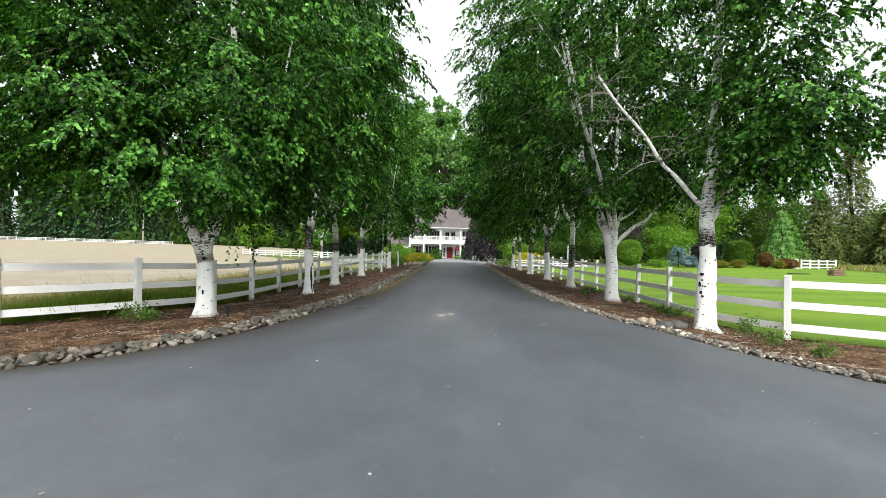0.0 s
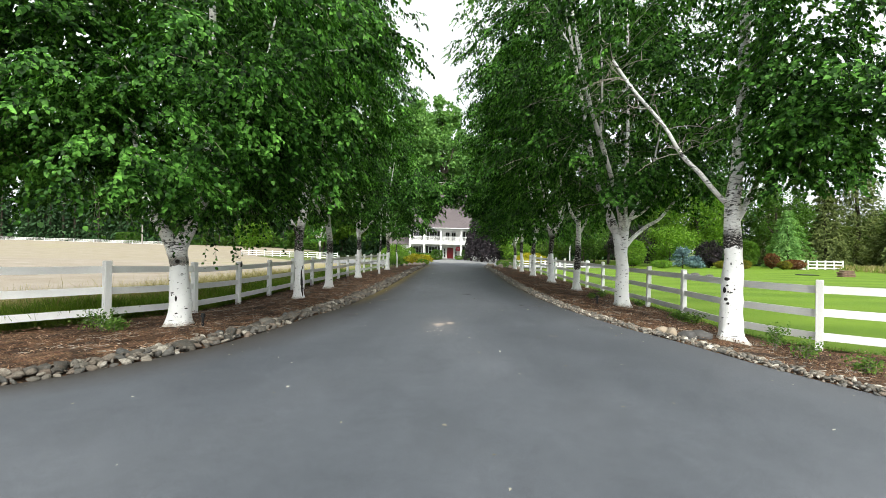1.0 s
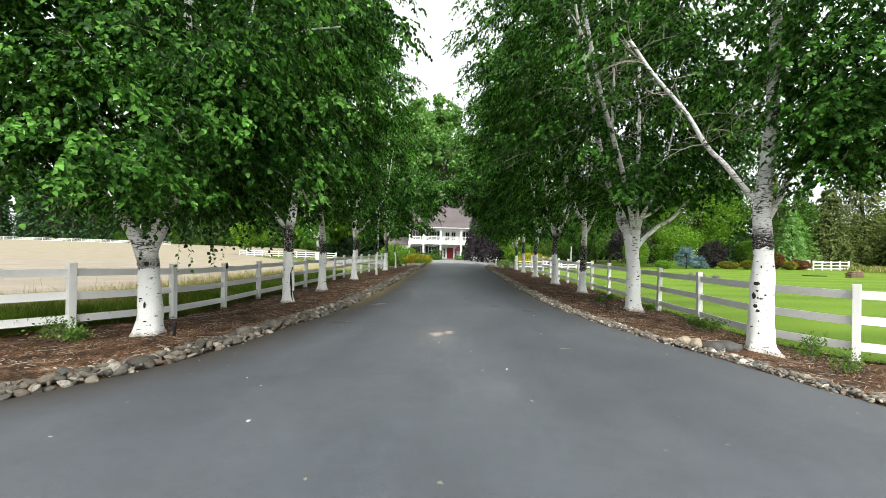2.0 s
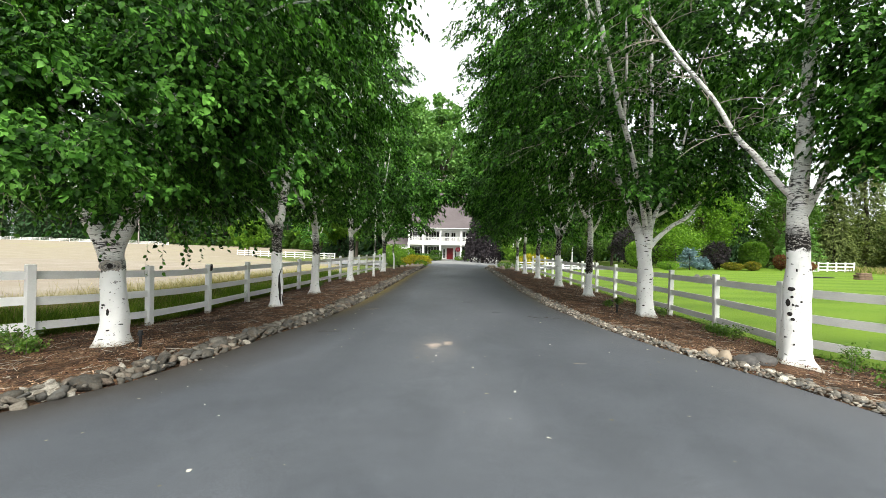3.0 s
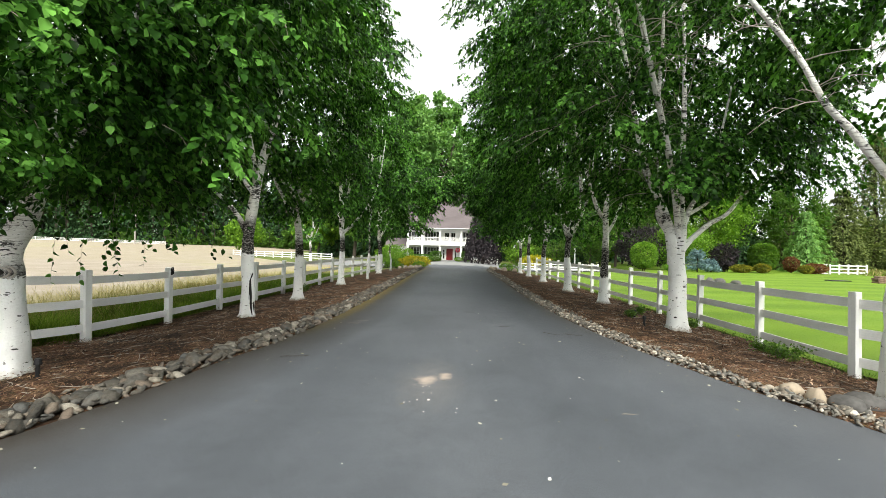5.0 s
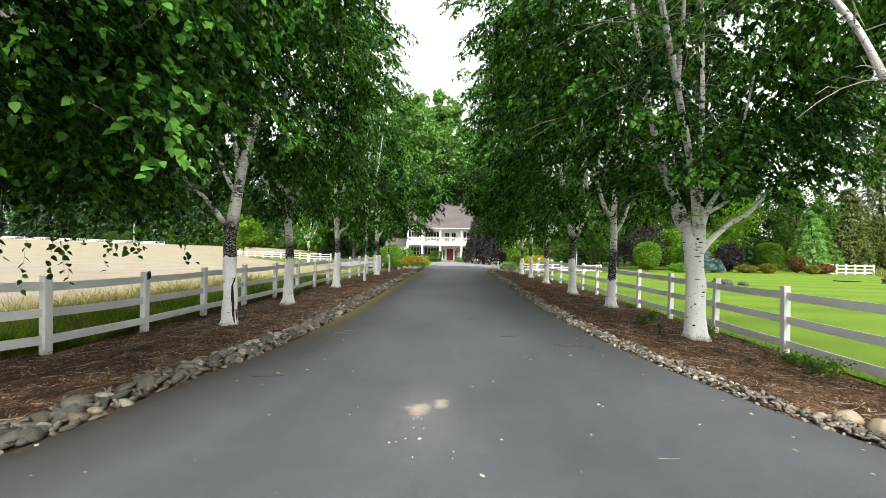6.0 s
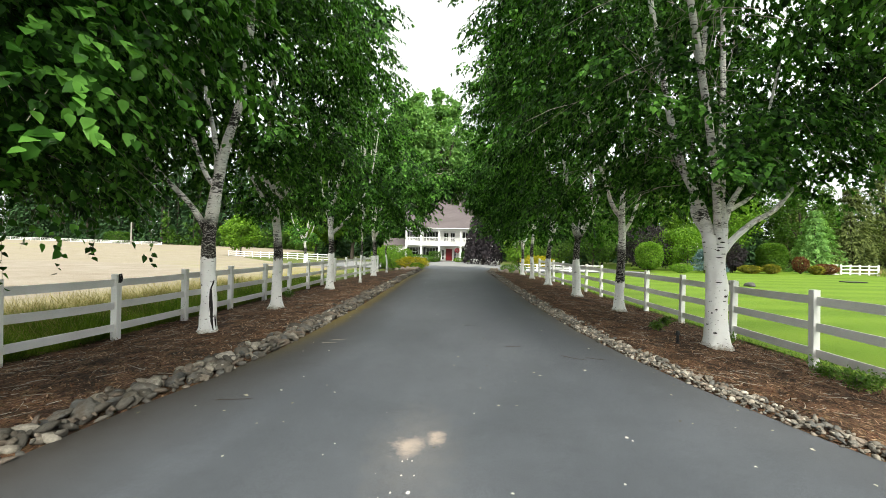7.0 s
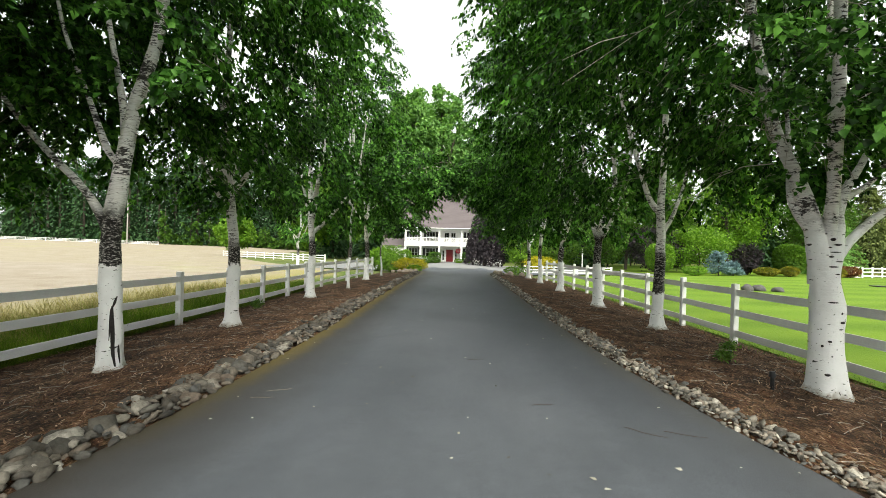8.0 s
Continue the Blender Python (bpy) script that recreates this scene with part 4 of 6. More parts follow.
def bare_twigs(tree, starts, count, seed, reach=1.5):
    """Dead, leafless twigs that fan out from a limb, as one mesh of fine sticks."""
    r = random.Random(seed)
    verts, faces = [], []
    for k in range(count):
        a, b = r.choice(list(zip(starts[:-1], starts[1:])))
        t = r.random()
        p = Vector(a).lerp(Vector(b), t)
        q = r.uniform(0, 2 * math.pi)
        go = Vector((math.cos(q), math.sin(q) * 0.8 - 0.3, r.uniform(-0.1, 0.9))).normalized()
        l = reach * r.uniform(0.45, 1.2)
        bend = Vector((r.gauss(0, 0.4), r.gauss(0, 0.4), -0.6 if r.random() < 0.7 else 0.35))
        pts = [p + go * l * u + bend * l * u * u for u in (0, 0.25, 0.5, 0.75, 1)]
        v, f = tube(pts, [0.009, 0.008, 0.006, 0.0045, 0.002], 4)
        faces += [tuple(i + len(verts) for i in w) for w in f]
        verts += v
        for m in range(2):
            c = pts[r.randint(1, 3)]
            g2 = (go + Vector((r.gauss(0, 0.6), r.gauss(0, 0.6), r.gauss(0, 0.5)))).normalized()
            v, f = tube([c, c + g2 * l * 0.25, c + g2 * l * 0.45 + bend * 0.2], [0.006, 0.005, 0.002], 3)
            faces += [tuple(i + len(verts) for i in w) for w in f]
            verts += v
    return tagged(mesh_object("twig_work", verts, faces, PALE_TWIG, tree), "bare pale dead twigs", kind="stuff")


rows_of_birch = [o for o in scene.objects if o.name.startswith("birch_tree")]
bare_twigs(rows_of_birch[3], [(-1.4, -1.8, 5.3), (-2.05, -2.5, 6.6), (-2.65, -2.6, 9.5), (-2.9, -2.6, 11.5)], 55, 1, 1.7)
bare_twigs(rows_of_birch[3], [(-0.82, 0, 3.4), (-1.1, 0, 4.6), (-1.55, -0.1, 7.2), (-2.2, -0.2, 10.5)], 40, 2, 1.6)
bare_twigs(rows_of_birch[3], [(0.13, 0.1, 4.6), (0.25, 0.4, 7), (0.2, 0.6, 10.5)], 30, 3, 1.6)
bare_twigs(rows_of_birch[5], [(-0.3, 0, 3.7), (-0.8, 0, 5.3), (-1.2, 0, 6.9), (-1.4, 0, 8.6)], 30, 4, 1.8)
bare_twigs(rows_of_birch[1], [(-1.2, -0.1, 4.12), (-1.65, -0.15, 4.78), (-2.35, -0.2, 5.55), (-2.8, -0.2, 6.2)], 18, 5, 0.8)
bare_twigs(rows_of_birch[1], [(0.1, 0, 4.0), (0.15, 0, 6.5)], 16, 6, 0.9)

r = random.Random(61)
hanging_twigs(rows_of_birch[0], [(r.uniform(0.3, 1.25), r.uniform(-0.4, 3.2), 3.2, r.uniform(1.2, 2.0)) for k in range(15)] + [(r.uniform(-1.6, -0.5), r.uniform(-1.2, 0.2), 3.0, r.uniform(1.75, 2.2)) for k in range(7)], 62, "long thin hanging twigs")
arch = next(o for o in rows_of_birch if abs(o.location.x + 5.75) < 0.02 and abs(o.location.y - 37.8) < 0.1)
limb("limb", [(0.3, 0, 4.6), (1.5, 0.1, 5.8), (2.2, -0.1, 6.7), (3.3, 0.1, 7.1), (4.1, -0.2, 7.3), (5.3, -0.2, 7.2)], 0.035, 0.008, arch, -9, 0.0, 0, 8, 3, label="long bare pale arm arching over the drive")
bare_twigs(arch, [(1.5, 0.1, 5.8), (2.2, -0.1, 6.7), (3.3, 0.1, 7.1), (4.1, -0.2, 7.3), (5.2, -0.2, 7.2)], 26, 8, 1.3)

# ---------------------------------------------------------------- the house at the end of the drive


def window(name, x, y, z, w, h, parent, shutters=True, across=3, up=2):
    """A sash window: frame, panes, glazing bars, and dark shutters."""
    win = part(name, box((x - w / 2 - 0.1, y - 0.06, z - 0.1), (x + w / 2 + 0.1, y - 0.02, z + h + 0.1), 0.01), HOUSE_PAINT, parent)
    for i in range(across):
        for j in range(up):
            a, b = x - w / 2 + w * i / across, z + h * j / up
            part("pane", box((a + 0.025, y - 0.075, b + 0.025), (a + w / across - 0.025, y - 0.064, b + h / up - 0.025)), GLASS, win)
    part("sill", box((x - w / 2 - 0.16, y - 0.16, z - 0.18), (x + w / 2 + 0.16, y - 0.02, z - 0.105), 0.01), HOUSE_PAINT, win)
    if shutters:
        for s in (-1, 1):
            c = x + s * (w / 2 + 0.36)
            part("shutter", box((c - 0.24, y - 0.09, z - 0.08), (c + 0.24, y - 0.025, z + h + 0.08), 0.01), SHUTTER, win, "black slatted shutter")


def house():
    y0 = 94.0
    zb = ground_z(0, y0) - 0.02
    h = empty("house", 0, y0, zb)
    wall_y, left, right = 2.4, -10.0, 8.6
    part("wall", box((left, wall_y, -0.3), (right, wall_y + 12, 6.5)), HOUSE_PAINT, h, "white clapboard wall")
    for k in range(26):
        z = 0.1 + 0.24 * k
        if not 3.0 < z < 3.5:
            part("clapboard", box((left + 0.02, wall_y - 0.016, z), (right - 0.02, wall_y + 0.01, z + 0.225), 0.004), HOUSE_PAINT, h)
    part("porch_floor", box((left, -0.35, -0.3), (right, wall_y, 0.12), 0.02), CONCRETE, h, "pale concrete porch floor")
    part("balcony_floor", box((left - 0.1, -0.35, 3.1), (right + 0.1, wall_y, 3.5), 0.02), HOUSE_PAINT, h)
    part("eave_beam", box((left - 0.1, -0.3, 6.05), (right + 0.1, 0.1, 6.55), 0.02), HOUSE_PAINT, h)
    part("balcony_ceiling", box((left, 0.1, 6.3), (right, wall_y, 6.45)), HOUSE_PAINT, h)
    cols = [-9.85, -6.95, -3.4, 0.85, 4.5, 8.4]
    for x in cols:
        for z0, z1 in ((0.12, 3.1), (3.5, 6.05)):
            bm = box((x - 0.17, -0.27, z0), (x + 0.17, 0.07, z1), 0.02)
            add_box(bm, (x - 0.24, -0.33, z0), (x + 0.24, 0.13, z0 + 0.22), 0.02)
            add_box(bm, (x - 0.24, -0.33, z1 - 0.2), (x + 0.24, 0.13, z1), 0.02)
            part("column", bm, HOUSE_PAINT, h)
    for a, b in zip(cols[:-1], cols[1:]):
        bm = box((a + 0.17, -0.16, 4.62), (b - 0.17, -0.04, 4.74), 0.01)
        add_box(bm, (a + 0.17, -0.14, 3.62), (b - 0.17, -0.06, 3.72), 0.01)
        n = int((b - a) / 0.19)
        for k in range(1, n):
            x = a + (b - a) * k / n
            add_box(bm, (x - 0.035, -0.13, 3.72), (x + 0.035, -0.07, 4.62))
        part("balustrade", bm, HOUSE_PAINT, h)
    for x in (-8.6, -5.15, 2.7, 6.4):
        window("window", x, wall_y, 4.15, 1.6, 1.7, h)
        window("window", x, wall_y, 0.95, 1.8, 1.75, h)
    for x in (-2.05, -0.75):
        window("window", x, wall_y, 4.0, 0.85, 1.75, h, False, 2, 2)
    door = part("door", box((-2.1, wall_y - 0.09, 0.14), (-0.78, wall_y - 0.02, 2.5), 0.015), RED, h, "red panelled front door")
    for x in (-1.77, -1.11):
        for z, t in ((0.35, 1.0), (1.2, 2.3)):
            part("panel", box((x - 0.24, wall_y - 0.12, z), (x + 0.24, wall_y - 0.092, t), 0.02), RED, door)
    part("door_handle", box((-0.95, wall_y - 0.17, 1.1), (-0.9, wall_y - 0.095, 1.3), 0.01), IRON, door)
    bm = box((-2.3, wall_y - 0.14, 0.13), (-2.12, wall_y - 0.01, 2.75), 0.01)
    add_box(bm, (-0.76, wall_y - 0.14, 0.13), (-0.58, wall_y - 0.01, 2.75), 0.01)
    add_box(bm, (-2.12, wall_y - 0.13, 2.52), (-0.76, wall_y - 0.01, 2.74), 0.01)
    part("door_frame", bm, HOUSE_PAINT, h)
    for x in (-2.65, -0.2):
        window("side_light", x, wall_y, 0.4, 0.36, 1.9, h, False, 1, 3)
    # steep roof with its ridge along the front
    ey, ry, rz, lo = -0.75, 7.2, 14.6, 6.5
    l2, r2 = left - 0.6, right + 0.6
    verts, faces, rows = [], [], 34
    for k in range(2 * rows + 1):
        t = k / rows if k <= rows else 2 - k / rows
        y = ey + (ry - ey) * (k / rows)
        z = lo + (rz - lo) * t
        for lift in ((0.0, 0.05) if 0 < k < 2 * rows else (0.0,)):
            verts += [(l2, y, z + lift), (r2, y, z + lift)]
    for k in range(len(verts) // 2 - 1):
        faces.append((2 * k, 2 * k + 1, 2 * k + 3, 2 * k + 2))
    roof = mesh_object("roof", verts, faces, SHINGLE, h)
    tagged(roof, "steep mauve-grey shingle roof")
    gy = 2 * ry - ey
    for x in (left + 0.02, right - 0.02):
        mesh_object("gable", [(x, ey + 0.4, lo), (x, gy - 0.4, lo), (x, ry, rz - 0.35), (x + 0.12, ey + 0.4, lo), (x + 0.12, gy - 0.4, lo), (x + 0.12, ry, rz - 0.35)], [(0, 1, 2), (5, 4, 3), (0, 3, 4, 1), (1, 4, 5, 2), (2, 5, 3, 0)], HOUSE_PAINT, h)
    part("gutter", box((l2, ey - 0.12, lo - 0.06), (r2, ey + 0.02, lo + 0.08), 0.02), HOUSE_PAINT, h)
    # low side wing
    part("wing_wall", box((-14.5, 3.0, -0.3), (left - 0.02, 10, 3.0)), HOUSE_PAINT, h, "white wall of the low side wing")
    wing = [(-14.9, 2.5, 2.95), (left - 0.03, 2.5, 2.95), (left - 0.03, 6.5, 4.5), (-14.9, 6.5, 4.5), (-14.9, 10.5, 2.95), (left - 0.03, 10.5, 2.95)]
    mesh_object("wing_roof", wing + [(x, y, z + 0.12) for x, y, z in wing], [(6, 7, 8, 9), (9, 8, 11, 10), (0, 3, 2, 1), (3, 4, 5, 2), (0, 1, 7, 6), (4, 10, 11, 5), (0, 6, 9, 3), (3, 9, 10, 4), (1, 2, 8, 7), (2, 5, 11, 8)], SHINGLE, h)
    part("wing_door", box((-14.2, 2.92, 0.0), (-13.2, 2.99, 2.1), 0.01), RED, h, "dark red side door")
    tagged(h, "white two-storey house with porch, balcony and steep roof", "house")


house()

# ---------------------------------------------------------------- shrubs and garden trees


def leafy(name, parent, at, along, face, size, material, label="", width=0.72):
    me = leaves_mesh(name, at, along, face, size, width)
    me.materials.append(material)
    ob = new(name, me)
    ob.parent = parent
    return tagged(ob, label, kind="stuff")


def shrub(x, y, w, h, material, label, leaf=0.2, n=3500, seed=0, square=2.0, name="shrub", loose=0.12, depth=None, category="shrub", foot=0.12):
    """A bush: short stems and a shell of leaves; square 2 is round, more is clipped boxy."""
    rng = np.random.default_rng(seed + 500)
    thing = empty(name, x, y, ground_z(x, y) - 0.02)
    stems_v, stems_f = [], []
    for k in range(4):
        a = k * 1.57 + seed
        v, f = tube([(0.05 * w * math.cos(a), 0.05 * w * math.sin(a), -0.05), (0.13 * w * math.cos(a), 0.13 * w * math.sin(a), 0.4 * h), (0.2 * w * math.cos(a), 0.2 * w * math.sin(a), 0.75 * h)], [0.02 * w, 0.014 * w, 0.006 * w], 6)
        stems_f += [tuple(i + len(stems_v) for i in q) for q in f]
        stems_v += v
    mesh_object("stem", stems_v, stems_f, DARK_BARK, thing, True)
    d = unit(rng, n)
    power = (np.abs(d) ** square).sum(1) ** (-1 / square)
    lumps = 1 + loose * (np.sin(d[:, 0] * 5 + seed) * np.sin(d[:, 1] * 6 + 2 * seed) * np.sin(d[:, 2] * 5 + seed))
    r = power * lumps * rng.uniform(0.55, 1.0, n) ** 0.35 * (1 + loose * 0.6 * rng.normal(size=n) * 0.5)
    half = np.array([w / 2, (depth or w) / 2, h * (1 - foot) / 2])
    at = d * r[:, None] * half + np.array([0, 0, h * (1 + foot) / 2])
    at[:, 2] = np.maximum(at[:, 2], 0.04)
    along = d + unit(rng, n) * 0.8 + np.array([0, 0, -0.1])
    face = d + np.array([0, 0, 0.8]) + unit(rng, n) * 0.5
    leafy("foliage", thing, at, along, face, leaf * rng.uniform(0.7, 1.3, n), material)
    return tagged(thing, label, category)


shrub(41.0, 65.5, 3.0, 3.9, CLIPPED_LEAF, "large clipped round green bush on the lawn's edge", 0.2, 13000, 1, 2.9, loose=0.03)
shrub(25.5, 66, 3.2, 3.9, BRIGHT_LEAF, "clipped round bright green bush on the lawn's edge", 0.18, 9000, 2, 2.4, loose=0.05)
shrub(36.8, 67, 3.0, 3.7, PURPLE_LEAF, "dark purple leaved bush", 0.22, 3500, 3, 2.0, loose=0.25)
shrub(29.0, 75.0, 8.0, 6.5, PURPLE_LEAF, "large dark purple leaved shrub in shade behind the border", 0.3, 6000, 40, loose=0.3)
shrub(37.6, 64.5, 2.6, 1.0, GOLD_LEAF, "low yellow-green bush in the lawn border", 0.16, 2500, 4)
shrub(39.6, 63.5, 1.8, 1.2, GOLD_LEAF, "low golden bush beside the large round bush", 0.16, 2000, 5)
shrub(46.2, 67.5, 1.8, 2.2, RED_LEAF, "small red leaved bush", 0.18, 1800, 6)
shrub(47.8, 65.5, 2.8, 1.3, RED_LEAF, "low russet bush in the lawn border", 0.18, 2000, 7)
shrub(45.5, 64.0, 1.6, 1.1, GOLD_LEAF, "low yellow bush beside the red bush", 0.16, 1800, 8)
shrub(28.2, 63.0, 2.6, 1.1, BRIGHT_LEAF, "low green mound in the lawn border", 0.16, 1600, 9)
shrub(-4.2, 50.2, 2.9, 1.15, YELLOW_LEAF, "golden yellow shrub at the end of the bed", 0.13, 4000, 10, loose=0.2)
shrub(-6.3, 52.0, 2.4, 1.5, BRIGHT_LEAF, "light green shrub at the end of the bed", 0.13, 3000, 11, loose=0.25)
shrub(-139.0, 184.5, 10.0, 4.6, BOX_LEAF, "clipped green hedge block at the far side of the field", 0.5, 3500, 41, 6.0, name="hedge_block", category="hedge", depth=3.0, loose=0.04)
shrub(-8.0, 57.0, 3.0, 2.4, BRIGHT_LEAF, "bright green shrub beside the court", 0.18, 3000, 12, loose=0.25)
shrub(-6.9, 91.6, 4.6, 1.5, BOX_LEAF, "clipped green bush in front of the porch", 0.2, 2500, 13, 2.6)
shrub(-4.1, 92.2, 2.1, 2.0, BOX_LEAF, "boxy clipped hedge beside the porch steps", 0.18, 2500, 14, 5.0, name="hedge_block", category="hedge")
shrub(1.9, 92.2, 1.6, 2.0, BOX_LEAF, "boxy clipped hedge beside the porch", 0.18, 2200, 15, 5.0, name="hedge_block", category="hedge")
shrub(0.4, 91.8, 1.6, 0.8, BRIGHT_LEAF, "low bright green plant at the porch", 0.14, 900, 16)
shrub(-9.4, 91.0, 2.2, 2.6, BRIGHT_LEAF, "upright light green bush at the house corner", 0.2, 1800, 17)
shrub(-12.0, 89.5, 4.2, 3.2, WOODS_LEAF, "loose green bush in front of the low side wing", 0.24, 2600, 42, loose=0.3)
shrub(10.6, 80.0, 5.4, 6.5, BRIGHT_LEAF, "tall light green shrub beside the court", 0.3, 4500, 18, loose=0.35)
shrub(12.2, 74.0, 4.2, 1.8, YELLOW_LEAF, "low yellow-green shrub beside the court", 0.24, 2600, 19, loose=0.3)
shrub(16.5, 82.0, 6.0, 5.5, WOODS_LEAF, "loose green shrub behind the court", 0.32, 3800, 20, loose=0.35)
for k, (x, y, w, h, m) in enumerate(((5.0, 49.5, 1.3, 0.7, BRIGHT_LEAF), (6.2, 51.0, 1.6, 0.8, WOODS_LEAF), (-3.6, 47.8, 1.2, 0.6, BRIGHT_LEAF))):
    shrub(x, y, w, h, m, "small green plant at the end of the bed", 0.1, 900, 30 + k, loose=0.3)


def weeping_tree(x, y, h, r):
    """A weeping tree: dark strands that hang from a dome to the ground."""
    rng = np.random.default_rng(77)
    t = empty("weeping_tree", x, y, ground_z(x, y) - 0.05)
    v, f = tube([(0, 0, 0), (0.1, 0, 2), (-0.1, 0.1, 5), (0, 0, h * 0.9)], [0.3, 0.24, 0.15, 0.04], 8)
    mesh_object("trunk", v, f, DARK_BARK, t, True)
    n, m = 260, 26
    a, q = rng.uniform(0, 2 * np.pi, n), np.sqrt(rng.uniform(0, 1, n))
    top = h * (1 - 0.62 * q ** 2.2) + rng.normal(0, 0.3, n)
    s = np.linspace(0, 1, m)[None, :]
    out = (r * q)[:, None] * (1 + 0.12 * np.sqrt(s))
    at = np.stack([out * np.cos(a)[:, None], out * np.sin(a)[:, None], top[:, None] * (1 - s * rng.uniform(0.6, 0.97, (n, 1)))], -1).reshape(-1, 3)
    at += rng.normal(0, 0.1, at.shape)
    k = len(at)
    leafy("foliage", t, at, np.array([0, 0, -1.0]) + unit(rng, k) * 0.7, unit(rng, k) + np.array([0, -0.5, 0.3]), rng.uniform(0.25, 0.5, k), PURPLE_LEAF)
    tagged(t, "dark purple weeping tree in front of the porch", "tree")


weeping_tree(4.7, 84.0, 10.8, 2.9)


def blue_spruce(x, y, w, h):
    rng = np.random.default_rng(5)
    t = empty("blue_spruce", x, y, ground_z(x, y) - 0.02)
    v, f = tube([(0, 0, 0), (0, 0, h * 0.6), (0, 0, h * 0.95)], [0.09, 0.06, 0.02], 8)
    mesh_object("trunk", v, f, DARK_BARK, t, True)
    ats, als = [], []
    for k in range(60):
        u = rng.uniform(0, 1) ** 1.2
        a, z = rng.uniform(0, 6.28), h * (0.1 + 0.8 * u)
        length = w / 2 * (1 - 0.75 * u) * rng.uniform(0.6, 1.1)
        way = np.array([math.cos(a), math.sin(a), rng.uniform(-0.1, 0.35)])
        m = 60
        s = rng.uniform(0.15, 1, (m, 1))
        ats.append(np.array([0, 0, z]) + way * length * s + rng.normal(0, 0.09, (m, 3)))
        als.append(way + unit(rng, m) * 0.7)
    at, al = np.concatenate(ats), np.concatenate(als)
    leafy("foliage", t, at, al, unit(rng, len(at)) + np.array([0, 0, 0.8]), rng.uniform(0.15, 0.3, len(at)), BLUE_LEAF, "", 0.4)
    tagged(t, "spreading blue-grey spruce on the lawn's edge", "tree")


blue_spruce(31.6, 64.0, 4.2, 3.1)
blue_spruce(33.6, 64.4, 2.6, 1.7)

# ---------------------------------------------------------------- woods


def conifer_leaves(rng, h, r, n, size):
    """Tiers of drooping boughs round a straight stem."""
    tiers = max(10, int(h / 1.1))
    u = rng.uniform(0, 1, n) ** 1.25
    tier = np.floor(u * tiers) / tiers + rng.normal(0, 0.008, n)
    bough = rng.integers(0, 9, n) * 0.698 + np.floor(u * tiers) * 1.9 + rng.normal(0, 0.16, n)
    reach = r * (1 - tier) ** 0.8 * (0.72 + 0.28 * np.sin(np.floor(u * tiers) * 12.9 + np.floor(bough / 0.698) * 4.1))
    s = rng.uniform(0, 1, n) ** 0.55
    z = h * (0.06 + 0.94 * tier) - 0.38 * reach * s ** 1.6 + rng.normal(0, 0.15, n)
    at = np.stack([reach * s * np.cos(bough), reach * s * np.sin(bough), z], 1)
    way = np.stack([np.cos(bough), np.sin(bough), np.full(n, -0.5)], 1)
    return at, way + unit(rng, n) * 0.55, np.array([0, 0, 1.0]) + unit(rng, n) * 0.5, size * rng.uniform(0.6, 1.4, n)


def broad_leaves(rng, h, r, n, size, low=0.12):
    """A broad crown of leaf clumps."""
    m = max(24, n // 60)
    d = unit(rng, m)
    c = d * (rng.uniform(0.2, 1, (m, 1)) ** 0.4) * np.array([r, r, h * (1 - low) / 2]) + np.array([0, 0, h * (1 + low) / 2])
    k = rng.integers(0, m, n)
    at = c[k] + unit(rng, n) * (rng.uniform(0, 1, (n, 1)) ** 0.5) * r * 0.24
    return at, unit(rng, n) + np.array([0, 0, -0.4]), np.array([0, 0, 1.0]) + unit(rng, n) * 0.7, size * rng.uniform(0.6, 1.4, n)


def tree_thing(x, y, h, r, n, size, conifer, label, seed, material, name, low=0.12):
    rng = np.random.default_rng(seed)
    t = empty(name, x, y, ground_z(x, y) - 0.1)
    v, f = tube([(0, 0, 0), (0.02 * h, 0, 0.3 * h), (0, 0.01 * h, 0.6 * h), (0, 0, 0.93 * h)], [0.018 * h, 0.014 * h, 0.009 * h, 0.002 * h], 8)
    mesh_object("trunk", v, f, DARK_BARK, t, True)
    if not conifer:
        for k in range(5):
            a = k * 1.3 + seed
            v, f = tube([(0, 0, (0.2 + 0.08 * k) * h), (0.3 * r * math.cos(a), 0.3 * r * math.sin(a), (0.34 + 0.08 * k) * h), (0.75 * r * math.cos(a), 0.75 * r * math.sin(a), (0.5 + 0.08 * k) * h)], [0.008 * h, 0.006 * h, 0.002 * h], 6)
            mesh_object("limb", v, f, DARK_BARK, t, True)
    got = conifer_leaves(rng, h, r, n, size) if conifer else broad_leaves(rng, h, r, n, size, low)
    leafy("crown", t, *got, material, "", 0.42 if conifer else 0.75)
    return tagged(t, label, "tree")


